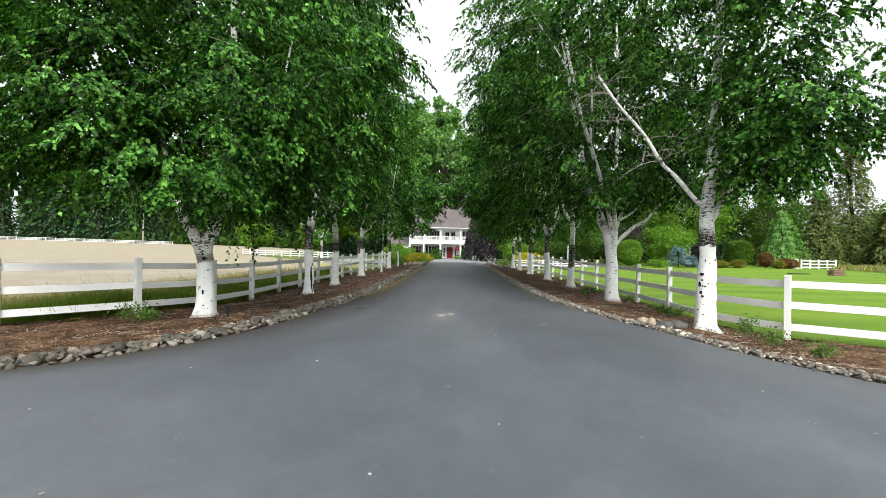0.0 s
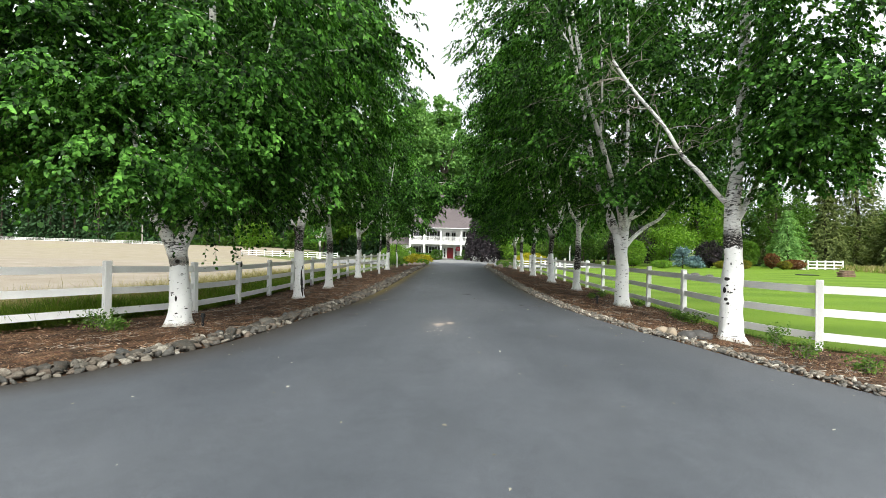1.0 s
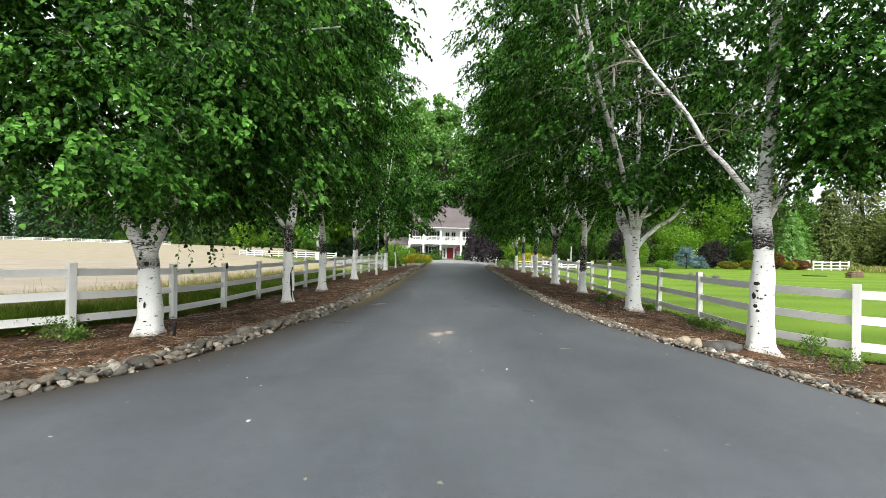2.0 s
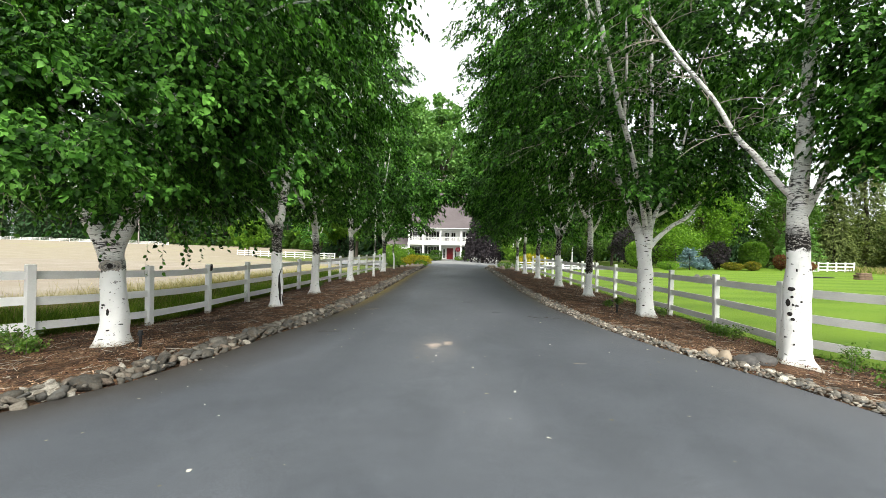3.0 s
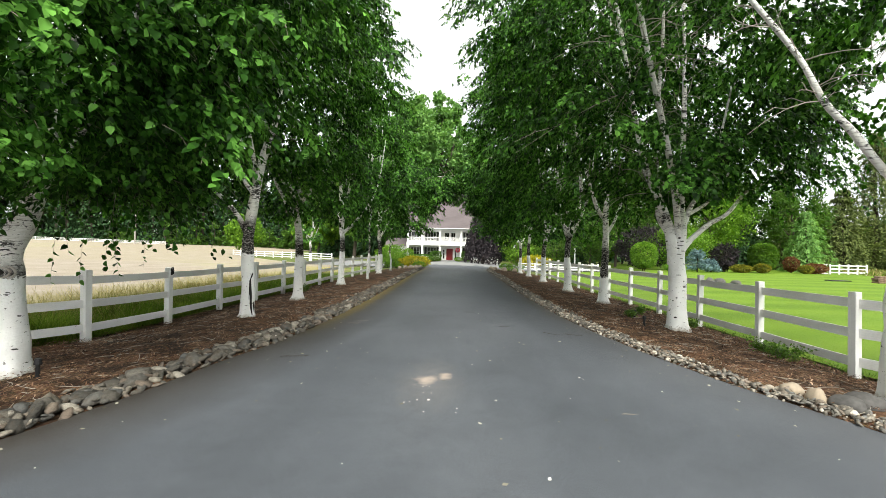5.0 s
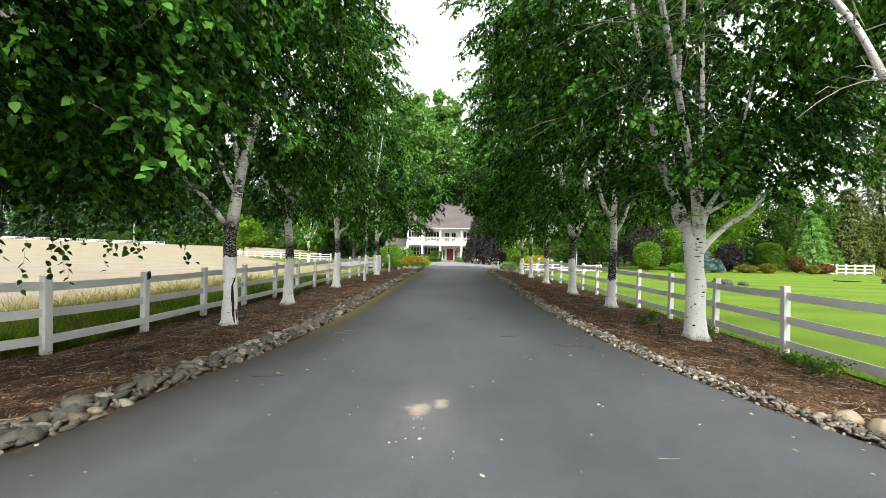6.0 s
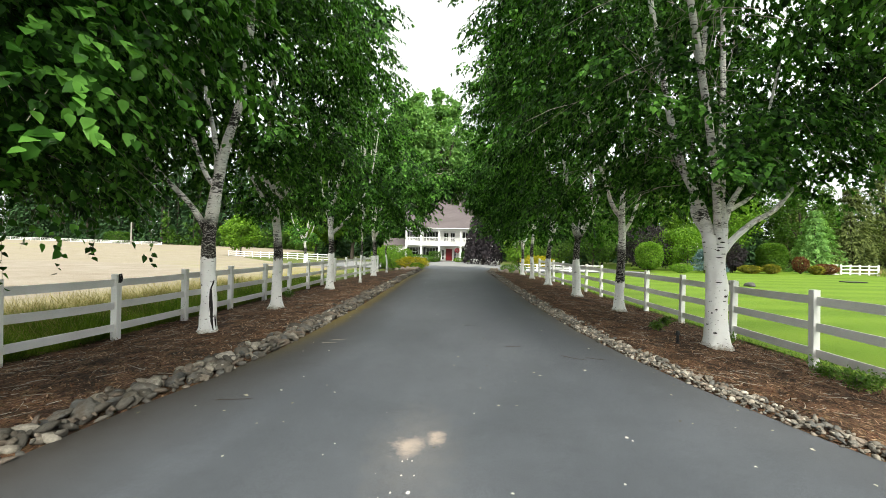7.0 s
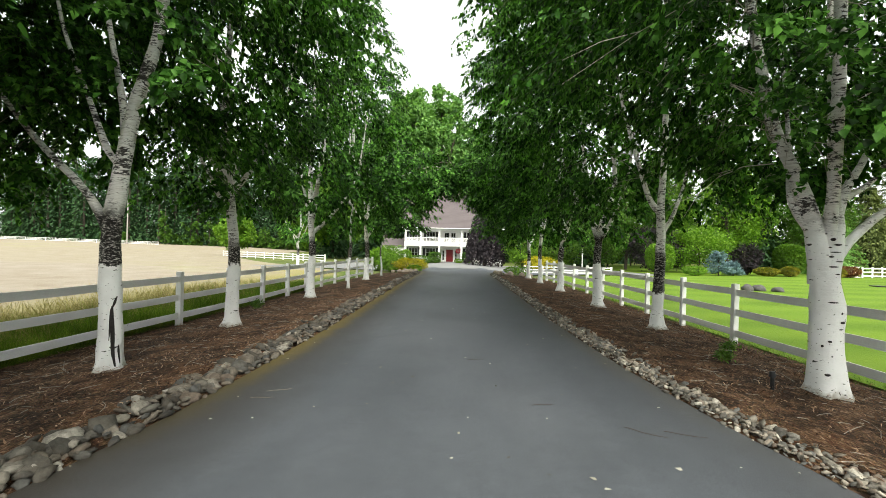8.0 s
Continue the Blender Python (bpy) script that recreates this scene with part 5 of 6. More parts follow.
def far_woods(name, spots, label, material, conifer, size, n, seed):
    """A far wood as one mesh: stems and crowns that nobody could count."""
    rng = np.random.default_rng(seed)
    all_at, all_al, all_fa, all_si = [], [], [], []
    sv, sf = [], []
    for x, y, h, r in spots:
        at, al, fa, si = conifer_leaves(rng, h, r, n, size) if conifer else broad_leaves(rng, h, r, n, size, 0.03)
        z = ground_z(x, y) - 0.2
        all_at.append(at + np.array([x, y, z]))
        all_al.append(al), all_fa.append(fa), all_si.append(si)
        v, f = tube([(x, y, z), (x, y, z + 0.5 * h), (x, y, z + 0.9 * h)], [0.016 * h, 0.01 * h, 0.003 * h], 5)
        sf += [tuple(i + len(sv) for i in q) for q in f]
        sv += v
    wood = empty(name, 0, 0, 0)
    leafy("crowns", wood, np.concatenate(all_at), np.concatenate(all_al), np.concatenate(all_fa), np.concatenate(all_si), material, "", 0.45 if conifer else 0.8)
    tagged(mesh_object("stems", sv, sf, DARK_BARK, wood, True), kind="stuff")
    return tagged(wood, label, "woods", kind="stuff")


r = random.Random(9)
def wood_row(x0, x1, count, thin=5.5, wide=7.5):
    made = []
    for k in range(count):
        x = x0 + (x1 - x0) * k / (count - 1) + r.gauss(0, 1.5)
        made.append((x, 205 + 0.10 * abs(x + 110) + r.uniform(-4, 20) - 62 * smoothstep(-70, -15, x), r.uniform(28, 44), r.uniform(thin, wide)))
    return made


far_woods("far_conifers", wood_row(-228, -76, 70, 6.5, 9.5), "dark conifer wood at the far side of the field", CONIFER_LEAF, True, 1.75, 720, 1)
far_woods("far_conifers", [(x, y + 16, h + 8, q + 3) for x, y, h, q in wood_row(-235, -70, 40)], "taller conifers deep in the wood beyond the field", CONIFER_LEAF, True, 2.6, 420, 6)
spots = [(x + r.gauss(0, 1.6), 199 + 0.10 * abs(x + 110) + r.uniform(-4, 2), r.choice((3, 4, 5, 8, 11, 15)) * r.uniform(0.8, 1.2), r.uniform(2.6, 4.4)) for x in range(-128, -74, 4)]
far_woods("far_thicket", spots, "light green bushes in front of the conifer wood", BOX_LEAF, False, 0.85, 520, 7)
far_woods("far_conifers", wood_row(-340, -230, 36) + wood_row(-74, -12, 30), "dark conifer wood beyond the field", CONIFER_LEAF, True, 2.4, 420, 5)
spots = [(-75 + 60 * k / 30 + r.gauss(0, 2), 196 + r.uniform(-4, 3) - (55 * smoothstep(-70, -15, -75 + 2 * k)), r.uniform(4, 11), r.uniform(3, 5)) for k in range(31)]
far_woods("far_thicket", spots, "lighter green thicket along the field's edge", BOX_LEAF, False, 0.8, 1000, 2)
spots = [(x + r.gauss(0, 1.5), 122 + r.uniform(-4, 26), (r.uniform(18, 31) - 3 * smoothstep(22, 5, x)) * (1 - 0.5 * smoothstep(60, 92, x)), r.uniform(4.5, 6.5)) for x in range(-40, 160, 4)]
far_woods("back_conifers", spots, "tall dark conifers behind the house and lawn", CONIFER_LEAF, True, 1.65, 900, 3)
spots = [(x + r.gauss(0, 1.5), 100 + r.uniform(-6, 8), r.uniform(7, 15), r.uniform(4, 6)) for x in range(18, 140, 6)]
far_woods("back_thicket", spots, "mixed green undergrowth along the edge of the wood", BOX_LEAF, False, 0.5, 2400, 4)

HOUSE_TREES = (
    (-10.5, 108, 39, 6.0, 12400, 0.88, False, POPLAR_LEAF, "tall light green tree behind the house"),
    (2.0, 126, 31, 8, 7000, 1.25, True, CONIFER_LEAF, "very tall conifer behind the house"),
    (3.5, 115, 33, 6.0, 12500, 0.8, False, POPLAR_LEAF, "tall light green tree behind the house"),
    (-16, 106, 31, 6.5, 11160, 0.88, False, POPLAR_LEAF, "tall green tree behind the house"),
    (-4.2, 113, 42, 5.6, 12500, 0.80, False, POPLAR_LEAF, "tall green tree behind the house"),
    (15.0, 112, 30, 6.5, 8680, 0.94, False, WOODS_LEAF, "broad green tree behind the house"),
    (-24, 108, 24, 7.0, 8680, 0.88, False, WOODS_LEAF, "broad green tree beside the house"),
    (-35, 116, 20, 7.0, 7440, 0.88, False, BRIGHT_LEAF, "light green tree beside the field"),
    (-51, 110, 9.5, 4.2, 6500, 0.5, False, BRIGHT_LEAF, "light green tree at the field's corner"),
)
LAWN_TREES = (
    (52.4, 73, 9.8, 5.0, 12000, 0.32, True, PAPER_LEAF, "young light green pine behind the border"),
    (33.5, 72, 6.2, 4.2, 8000, 0.26, False, BRIGHT_LEAF, "spreading green tree behind the spruce"),
    (42.0, 80, 15, 6.0, 13000, 0.33, False, BRIGHT_LEAF, "green tree behind the lawn"),
    (28.0, 84, 15, 6.0, 9000, 0.34, False, BOX_LEAF, "dark green tree behind the lawn"),
    (20.5, 74, 9, 4.2, 7000, 0.28, False, BOX_LEAF, "dark green tree beside the court"),
    (76.0, 88, 26, 9.0, 15000, 0.55, True, CEDAR_LEAF, "tall open conifer at the wood's edge"),
    (84.0, 86, 15, 7.0, 8500, 0.6, True, CEDAR_LEAF, "drooping conifer at the wood's edge"),
    (61.0, 90, 19, 4.0, 6000, 0.6, True, CEDAR_LEAF, "drooping conifer at the wood's edge"),
)
EDGE_TREES = (
    (94.0, 88, 15, 7.0, 8500, 0.6, True, CEDAR_LEAF, "dark conifer at the wood's edge"),
    (51.5, 86, 14, 5.0, 4340, 0.75, True, CONIFER_LEAF, "dark conifer behind the lawn"),
    (47.0, 84, 17, 5.5, 9500, 0.36, False, BOX_LEAF, "dark green tree behind the clipped bush"),
    (57.0, 82, 15, 5.0, 9500, 0.36, False, BOX_LEAF, "green tree behind the garden fence"),
    (35.0, 88, 20, 5.5, 9500, 0.37, False, WOODS_LEAF, "tall green tree behind the lawn"),
    (67.0, 84, 15, 8.0, 13000, 0.5, True, CEDAR_LEAF, "drooping olive-green cedar behind the garden fence"),
    (76.0, 80, 11, 6.0, 7500, 0.6, True, CEDAR_LEAF, "low drooping cedar at the wood's edge"),
    (22.5, 92, 20, 5.0, 4340, 0.88, True, CONIFER_LEAF, "dark conifer beside the house"),
)
for k, (x, y, h, rad, n, size, con, mat_, label) in enumerate(HOUSE_TREES + LAWN_TREES + EDGE_TREES):
    tree_thing(x, y, h, rad, n, size, con, label, 200 + k, mat_, "conifer" if con else "garden_tree", 0.2)

# ---------------------------------------------------------------- marks on the trunks


def bark_at(tree, x, y, z, toward):
    """How far the bark of a tree's trunk lies from (x, y) at height z, along an angle in degrees."""
    trunk = next(o for o in tree.children if o.name.startswith("trunk"))
    c, s = math.cos(radians(toward)), math.sin(radians(toward))
    near = [((v.co.x - x) * c + (v.co.y - y) * s, abs((v.co.x - x) * s - (v.co.y - y) * c) + 0.4 * abs(v.co.z - z)) for v in trunk.data.vertices if abs(v.co.z - z) < 0.4]
    near = sorted((q for q in near if q[0] > 0), key=lambda q: q[1])[:4]
    return sum(q[0] for q in near) / len(near)


def knot(tree, x, y, z, toward, w, h, ring=0.0):
    """A black scar on a trunk: a low oval boss that faces along the angle toward (degrees from +x)."""
    a, trunk_r = radians(toward), bark_at(tree, x, y, z, toward)
    bm = bmesh.new()
    bmesh.ops.create_uvsphere(bm, u_segments=10, v_segments=6, radius=1)
    for v in bm.verts:
        wob = 1 + 0.18 * noise.noise(v.co * 2.3 + Vector((x * 9, y * 9, z * 9)))
        v.co = Vector((v.co.x * 0.022, v.co.y * w / 2 * wob, v.co.z * h / 2 * wob))
    bmesh.ops.rotate(bm, verts=bm.verts, matrix=Matrix.Rotation(a, 3, "Z"))
    bmesh.ops.translate(bm, verts=bm.verts, vec=(x + math.cos(a) * (trunk_r - 0.006), y + math.sin(a) * (trunk_r - 0.006), z))
    part("scar", bm, SCAR, tree, "black bark scar")
    if ring:
        for wide, sunk in ((ring, 0.002), (ring * 1.45, 0.02)):
            v, f = tube([(x + math.cos(a) * (trunk_r - sunk) - math.sin(a) * wide * math.cos(q), y + math.sin(a) * (trunk_r - sunk) + math.cos(a) * wide * math.cos(q), z + wide * 0.62 * math.sin(q)) for q in [k * 0.3307 for k in range(20)]], [0.016] * 20, 6)
            tagged(mesh_object("scar_lip", v, f, BARK, tree, True), "swollen grey lip round the scar")


BRICK_BROWN = plain("brown_rock", (0.16, 0.105, 0.075), 0.9, 0.4, 5)
SCAR = plain("black_scar", (0.022, 0.019, 0.018), 0.9, 0.5, 30)
birches = [o for o in scene.objects if o.name.startswith("birch_tree")]
l1, r1, l2, r2 = birches[:4]
knot(l1, -0.05, 0, 1.45, -62, 0.09, 0.10, 0.11)
for z, a, w, h in ((0.62, -80, 0.05, 0.14), (0.75, -100, 0.08, 0.03), (0.7, -104, 0.04, 0.04), (0.3, -75, 0.07, 0.03), (0.98, -70, 0.025, 0.03), (1.02, -120, 0.05, 0.02)):
    knot(l1, 0, 0, z, a, w, h)
for z, a, w, h in ((1.38, -112, 0.13, 0.08), (1.24, -108, 0.06, 0.05), (1.13, -128, 0.10, 0.15), (0.93, -118, 0.09, 0.08), (0.84, -104, 0.07, 0.06), (1.10, -105, 0.035, 0.05), (1.16, -70, 0.04, 0.04), (0.64, -98, 0.03, 0.03), (0.4, -96, 0.04, 0.04), (1.72, -92, 0.03, 0.06), (1.08, -85, 0.03, 0.02)):
    knot(r1, 0.01, 0, z, a - 38, w, h)
for z, a, w, h in ((1.42, -108, 0.13, 0.025), (1.12, -65, 0.11, 0.035), (1.02, -72, 0.10, 0.02), (0.76, -140, 0.04, 0.04), (0.84, -118, 0.05, 0.035), (0.34, -122, 0.08, 0.04), (1.26, -75, 0.03, 0.04), (0.62, -110, 0.025, 0.02), (1.95, -112, 0.15, 0.022), (2.03, -78, 0.13, 0.02), (2.1, -120, 0.10, 0.03), (2.17, -95, 0.16, 0.02), (2.24, -128, 0.09, 0.025), (2.28, -85, 0.12, 0.03), (2.36, -105, 0.08, 0.05), (1.84, -92, 0.09, 0.018)):
    knot(r2, -0.01, 0, z, a, w, h)
# the long split up one trunk
def on_bark(tree, *stops):
    return [(bark_at(tree, 0, 0, z, a) * math.cos(radians(a)), bark_at(tree, 0, 0, z, a) * math.sin(radians(a)), z) for a, z in stops]


for stops, thick in ((((-30, 0.08), (-36, 0.3), (-40, 0.6), (-43, 0.85), (-42, 1.05)), 0.024), (((-42, 1.02), (-34, 1.1), (-22, 1.2)), 0.014), (((-55, 0.5), (-52, 0.75), (-50, 1.0)), 0.012), (((-8, 0.12), (-12, 0.3), (-14, 0.42)), 0.016)):
    pts = curve_points(on_bark(l2, *stops), 5)
    m = len(pts) - 1
    v, f = tube(pts, [thick * (0.45 + 0.75 * math.sin(math.pi * k / m)) for k in range(m + 1)], 7, 0.6, 3)
    tagged(mesh_object("split", v, f, SCAR, l2, True), "black split in the bark")

# ---------------------------------------------------------------- weeds, grass, litter


def weed(x, y, w, h, seed, material=None):
    rng = np.random.default_rng(seed)
    t = empty("weed", x, y, ground_z(x, y))
    sv, sf, ats, als = [], [], [], []
    for k in range(16):
        a, tilt = rng.uniform(0, 6.28), rng.uniform(0.1, 0.9)
        tip = np.array([math.cos(a) * tilt * w / 2, math.sin(a) * tilt * w / 2, h * rng.uniform(0.5, 1.0)])
        v, f = tube([(0, 0, -0.02), tuple(tip * np.array([0.35, 0.35, 0.6])), tuple(tip)], [0.007, 0.005, 0.002], 4)
        sf += [tuple(i + len(sv) for i in q) for q in f]
        sv += v
        s = rng.uniform(0.35, 1.1, (26, 1))
        ats.append(tip * s * np.array([1, 1, 1.0]) + rng.normal(0, 0.03 + 0.06 * w, (26, 3)) * np.array([1, 1, 0.6]))
        als.append(unit(rng, 26) + np.array([0, 0, 0.2]))
    tagged(mesh_object("stalk", sv, sf, TWIG, t), kind="stuff")
    at, al = np.concatenate(ats), np.concatenate(als)
    at[:, 2] = np.maximum(at[:, 2], 0.02)
    leafy("foliage", t, at, al, np.array([0, 0, 1.0]) + unit(rng, len(at)) * 0.6, rng.uniform(0.035, 0.075, len(at)), material or WOODS_LEAF)
    return tagged(t, "low leafy green weed in the bark mulch", "weed", "weeds in the beds")


for k, (x, y, w, h) in enumerate(((-7.75, 10.5, 1.0, 0.45), (-7.3, 10.3, 0.6, 0.25), (7.0, 14.3, 0.75, 0.38), (7.05, 11.0, 0.9, 0.62), (7.4, 10.6, 0.7, 0.4), (6.6, 14.1, 0.6, 0.3), (6.9, 15.0, 0.8, 0.3), (7.0, 18.2, 0.4, 0.25), (5.9, 19.2, 0.4, 0.25), (5.2, 18.2, 0.3, 0.2), (-6.7, 24.4, 0.5, 0.3), (7.8, 9.7, 0.8, 0.35))):
    weed(x, y, w, h, 300 + k, WEED_LEAF)


def fence_x(table, y):
    return float(np.interp(y, [p[1] for p in table], [p[0] for p in table]))


def scatter(name, places, material, label, category, lay, rng, size, width, fold=0.06):
    """Small flat or upright pieces as one mesh; lay gives the way of each."""
    at = np.array([(x, y, ground_z(x, y) + dz) for x, y, dz in places])
    me = leaves_mesh(name, at, lay[0], lay[1], size, width, fold)
    me.materials.append(material)
    ob = new(name, me)
    return tagged(ob, label, category, kind="stuff")


rng = np.random.default_rng(17)
# tall grass beyond the field fence, a thin fringe beyond the lawn fence
for count, material, label, low, high, spread, width in ((95000, GRASS, "tall unmown green grass along the field fence", 0.3, 0.85, 1.0, 0.024), (34000, STRAW, "dry straw-coloured grass stalks along the field fence", 0.5, 0.95, 2.4, 0.018)):
    places = []
    for k in range(count):
        y = 6.0 + 27 * rng.uniform() ** 1.2
        d = abs(rng.normal(0, spread)) + (0.22 if material == GRASS else 0.7)
        if noise.noise((y * 0.5, d * 0.6, 3)) * 0.5 + 0.75 > rng.uniform(0, 1.1):
            places.append((fence_x(LEFT_FENCE, y) - d, y + (0.0 if y > 10 else d * 0.6), -0.03))
    n = len(places)
    height = rng.uniform(low, high, n) * (0.8 + 0.5 * np.array([noise.noise((p[0] * 0.8, p[1] * 0.8, 1)) for p in places]))
    scatter("tall_grass", places, material, label, "grass", (np.array([-0.12, 0.0, 1.0]) + unit(rng, n) * 0.7, unit(rng, n)), rng, height, width, 0.008)
places = []
for k in range(4500):
    y = 6.8 + 38 * rng.uniform() ** 1.5
    places.append((fence_x(RIGHT_FENCE, y) + rng.normal(0.28, 0.22), y, -0.02))
n = len(places)
scatter("grass_fringe", places, GRASS_GREEN, "uncut green grass under the lawn fence", "grass", (np.array([0, 0, 1.0]) + unit(rng, n) * 0.5, unit(rng, n)), rng, rng.uniform(0.04, 0.13, n), 0.06)
# rough meadow beyond the mown lawn
for count, material, label, low, high in ((7000, GRASS, "rough unmown green meadow grass beyond the lawn", 0.4, 0.9), (7000, STRAW, "yellowing meadow stalks beyond the lawn", 0.5, 1.05)):
    places = []
    while len(places) < count:
        x, y = rng.uniform(48, 92), rng.uniform(50, 76)
        if x > 49.5 + 0.12 * (y - 50) and y > 50 + 5 * noise.noise((x * 0.1, 0, 7)) and not (x < 58 and y > 63):
            places.append((x, y, -0.05))
    n = len(places)
    scatter("meadow_grass", places, material, label, "grass", (np.array([0.1, 0.0, 0.9]) + unit(rng, n) * 0.6, unit(rng, n)), rng, rng.uniform(low, high, n), 0.12, 0.01)
# bark chips over the beds
for rows, name in ((LEFT_BED, "bark_chips"), (RIGHT_BED, "bark_chips")):
    places = []
    while len(places) < 26000:
        y = 4.5 + 26 * rng.uniform() ** 1.4
        i = min(range(len(rows)), key=lambda q: abs(rows[q][0][1] - y))
        s = rng.uniform(0.1, 0.97)
        x = rows[i][0][0] + (rows[i][-1][0] - rows[i][0][0]) * s
        places.append((x, y, 0.035 + 0.03 * rng.uniform() + 0.05 * noise.noise((x * 1.3, y * 1.3, 0))))
    n = len(places)
    flat = unit(rng, n) * np.array([1, 1, 0.35])
    scatter(name, places, CHIP, "loose reddish brown bark chips on the bed", "bark chips", (flat, np.array([0, 0, 1.0]) + unit(rng, n) * 0.45), rng, rng.uniform(0.022, 0.085, n), 0.24)
# fallen leaves on the drive
places = [(-0.1, 5.2, 0.006), (0.37, 8.13, 0.006), (-2.39, 11.87, 0.01), (0.28, 9.24, 0.006), (2.04, 13.44, 0.006), (1.24, 13.06, 0.008), (1.23, 13.2, 0.006), (-0.54, 9.75, 0.006)]
for k in range(380):
    y = 2.6 + 34 * rng.uniform() ** 1.2
    a, b = edge_x(LEFT_EDGE, y), edge_x(RIGHT_EDGE, y)
    s = rng.beta(0.8, 0.8)
    places.append((max(-7, a) + (min(7, b) - max(-7, a)) * s, y, 0.004 + 0.006 * rng.uniform()))
n = len(places)
scatter("fallen_leaves", places, LITTER, "small dry leaves scattered on the asphalt", "leaf litter", (unit(rng, n) * np.array([1, 1, 0.12]), np.array([0, 0, 1.0]) + unit(rng, n) * 0.3), rng, np.concatenate([np.full(8, 0.065), rng.uniform(0.014, 0.055, n - 8)]), 0.7)


def stick(x, y, length, turn, lift=0.008, pale=True):
    a = radians(turn)
    pts = [(math.cos(a) * length * (t - 0.5) + 0.06 * length * math.sin(5 * t + x), math.sin(a) * length * (t - 0.5), 0.003 * math.sin(7 * t)) for t in (0, 0.25, 0.5, 0.75, 1)]
    v, f = tube(pts, [0.0035, 0.004, 0.0035, 0.003, 0.0015], 5)
    ob = mesh_object("fallen_twig", v, f, TWIG if pale else DARK_BARK)
    ob.matrix_basis = pose(x, y, ground_z(x, y) + lift)
    return tagged(ob, "thin fallen twig lying on the ground", "twig", "fallen twigs")


for x, y, l, a, p in ((1.12, 14.94, 0.3, 10, False), (2.04, 14.23, 0.45, -35, False), (2.44, 14.22, 0.4, -20, False), (-2.5, 11.75, 0.4, 15, False), (1.9, 9.7, 0.2, 5, True), (0.4, 17.0, 0.3, 8, False), (-2.2, 15.2, 0.3, 30, True), (-2.3, 14.9, 0.25, 10, True), (2.7, 18.0, 0.2, 60, True)):
    stick(x, y, l, a, 0.008, p)
# chalky droplets beside the scuff
bm = bmesh.new()
for x, y, w in ((-0.38, 10.38, 0.05), (-0.30, 10.39, 0.045), (-0.34, 10.42, 0.03), (-0.36, 10.15, 0.05), (-0.26, 10.15, 0.04), (-0.41, 9.9, 0.06), (-0.28, 9.91, 0.10), (-0.57, 10.17, 0.025), (-0.68, 11.47, 0.03), (-0.55, 9.81, 0.07), (-0.49, 9.83, 0.04), (0.04, 9.66, 0.05), (0.03, 9.54, 0.04), (-0.31, 9.54, 0.05), (1.73, 11.05, 0.10), (1.76, 10.98, 0.06), (1.38, 10.16, 0.06)):
    got = bmesh.ops.create_uvsphere(bm, u_segments=9, v_segments=4, radius=0.5)["verts"]
    for v in got:
        f = 1 + 0.5 * noise.noise(v.co * 4 + Vector((x * 20, y * 20, 0)))
        v.co = Vector((x + v.co.x * w * 0.32 * f, y + v.co.y * w * 0.5 * f, ground_z(x, y) + 0.002 + max(v.co.z, 0) * 0.005))
tagged(part("droppings", bm, CHALK, None), "chalky white droplets dried on the asphalt", "stain", kind="stuff")
r = random.Random(4)
for k in range(75):
    side = r.choice((-1, 1))
    x, y = side * r.uniform(3.9, 7.4), r.uniform(8.5, 26)
    if abs(x) - 0.4 < abs(edge_x(LEFT_EDGE if side < 0 else RIGHT_EDGE, y)):
        continue
    stick(x, y, r.uniform(0.12, 0.65), r.uniform(0, 180), 0.06, r.random() < 0.75)

# finer dead twigs that nobody could count
verts, faces = [], []
for k in range(1000):
    side = r.choice((-1, 1))
    x, y = side * r.uniform(3.6, 7.5), 8 + 20 * r.random() ** 1.4
    if abs(x) - 0.45 < abs(edge_x(LEFT_EDGE if side < 0 else RIGHT_EDGE, y)):
        continue
    a, l, z = r.uniform(0, 6.28), 0.05 + 0.36 * r.random() ** 2.2, ground_z(x, y) + 0.05 + 0.06 * noise.noise((x * 1.3, y * 1.3, 0))
    way, bow = Vector((math.cos(a), math.sin(a), r.gauss(0.05, 0.1))), Vector((-math.sin(a), math.cos(a), 0)) * r.gauss(0, 0.12) * l
    v, f = tube([Vector((x, y, z)) + way * l * (t - 0.5) + bow * (1 - (2 * t - 1) ** 2) for t in (0, 0.33, 0.66, 1)], [0.004, 0.0045, 0.0035, 0.002], 4)
    faces += [tuple(i + len(verts) for i in q) for q in f]
    verts += v
tagged(mesh_object("twig_litter", verts, faces, PALE_TWIG), "thin pale dead twigs strewn over the mulch", "twigs", kind="stuff")


def sprinkler(x, y, h, label):
    t = empty("sprinkler", x, y, ground_z(x, y) + 0.02)
    bm = bmesh.new()
    bmesh.ops.create_cone(bm, cap_ends=True, segments=12, radius1=0.03, radius2=0.026, depth=h + 0.08, matrix=Matrix.Translation((0, 0, h / 2 - 0.04)))
    part("riser", bm, IRON, t)
    bm = bmesh.new()
    bmesh.ops.create_cone(bm, cap_ends=True, segments=12, radius1=0.05, radius2=0.036, depth=0.08, matrix=Matrix.Translation((0, 0, h + 0.02)))
    part("head", bm, IRON, t)
    return tagged(t, label, "sprinkler", "sprinklers in the beds")


sprinkler(-5.57, 10.65, 0.2, "dark grey irrigation riser beside a birch")
sprinkler(4.85, 16.4, 0.2, "dark irrigation riser in the bark mulch")
sprinkler(5.36, 18.3, 0.14, "dark irrigation riser in the bark mulch")

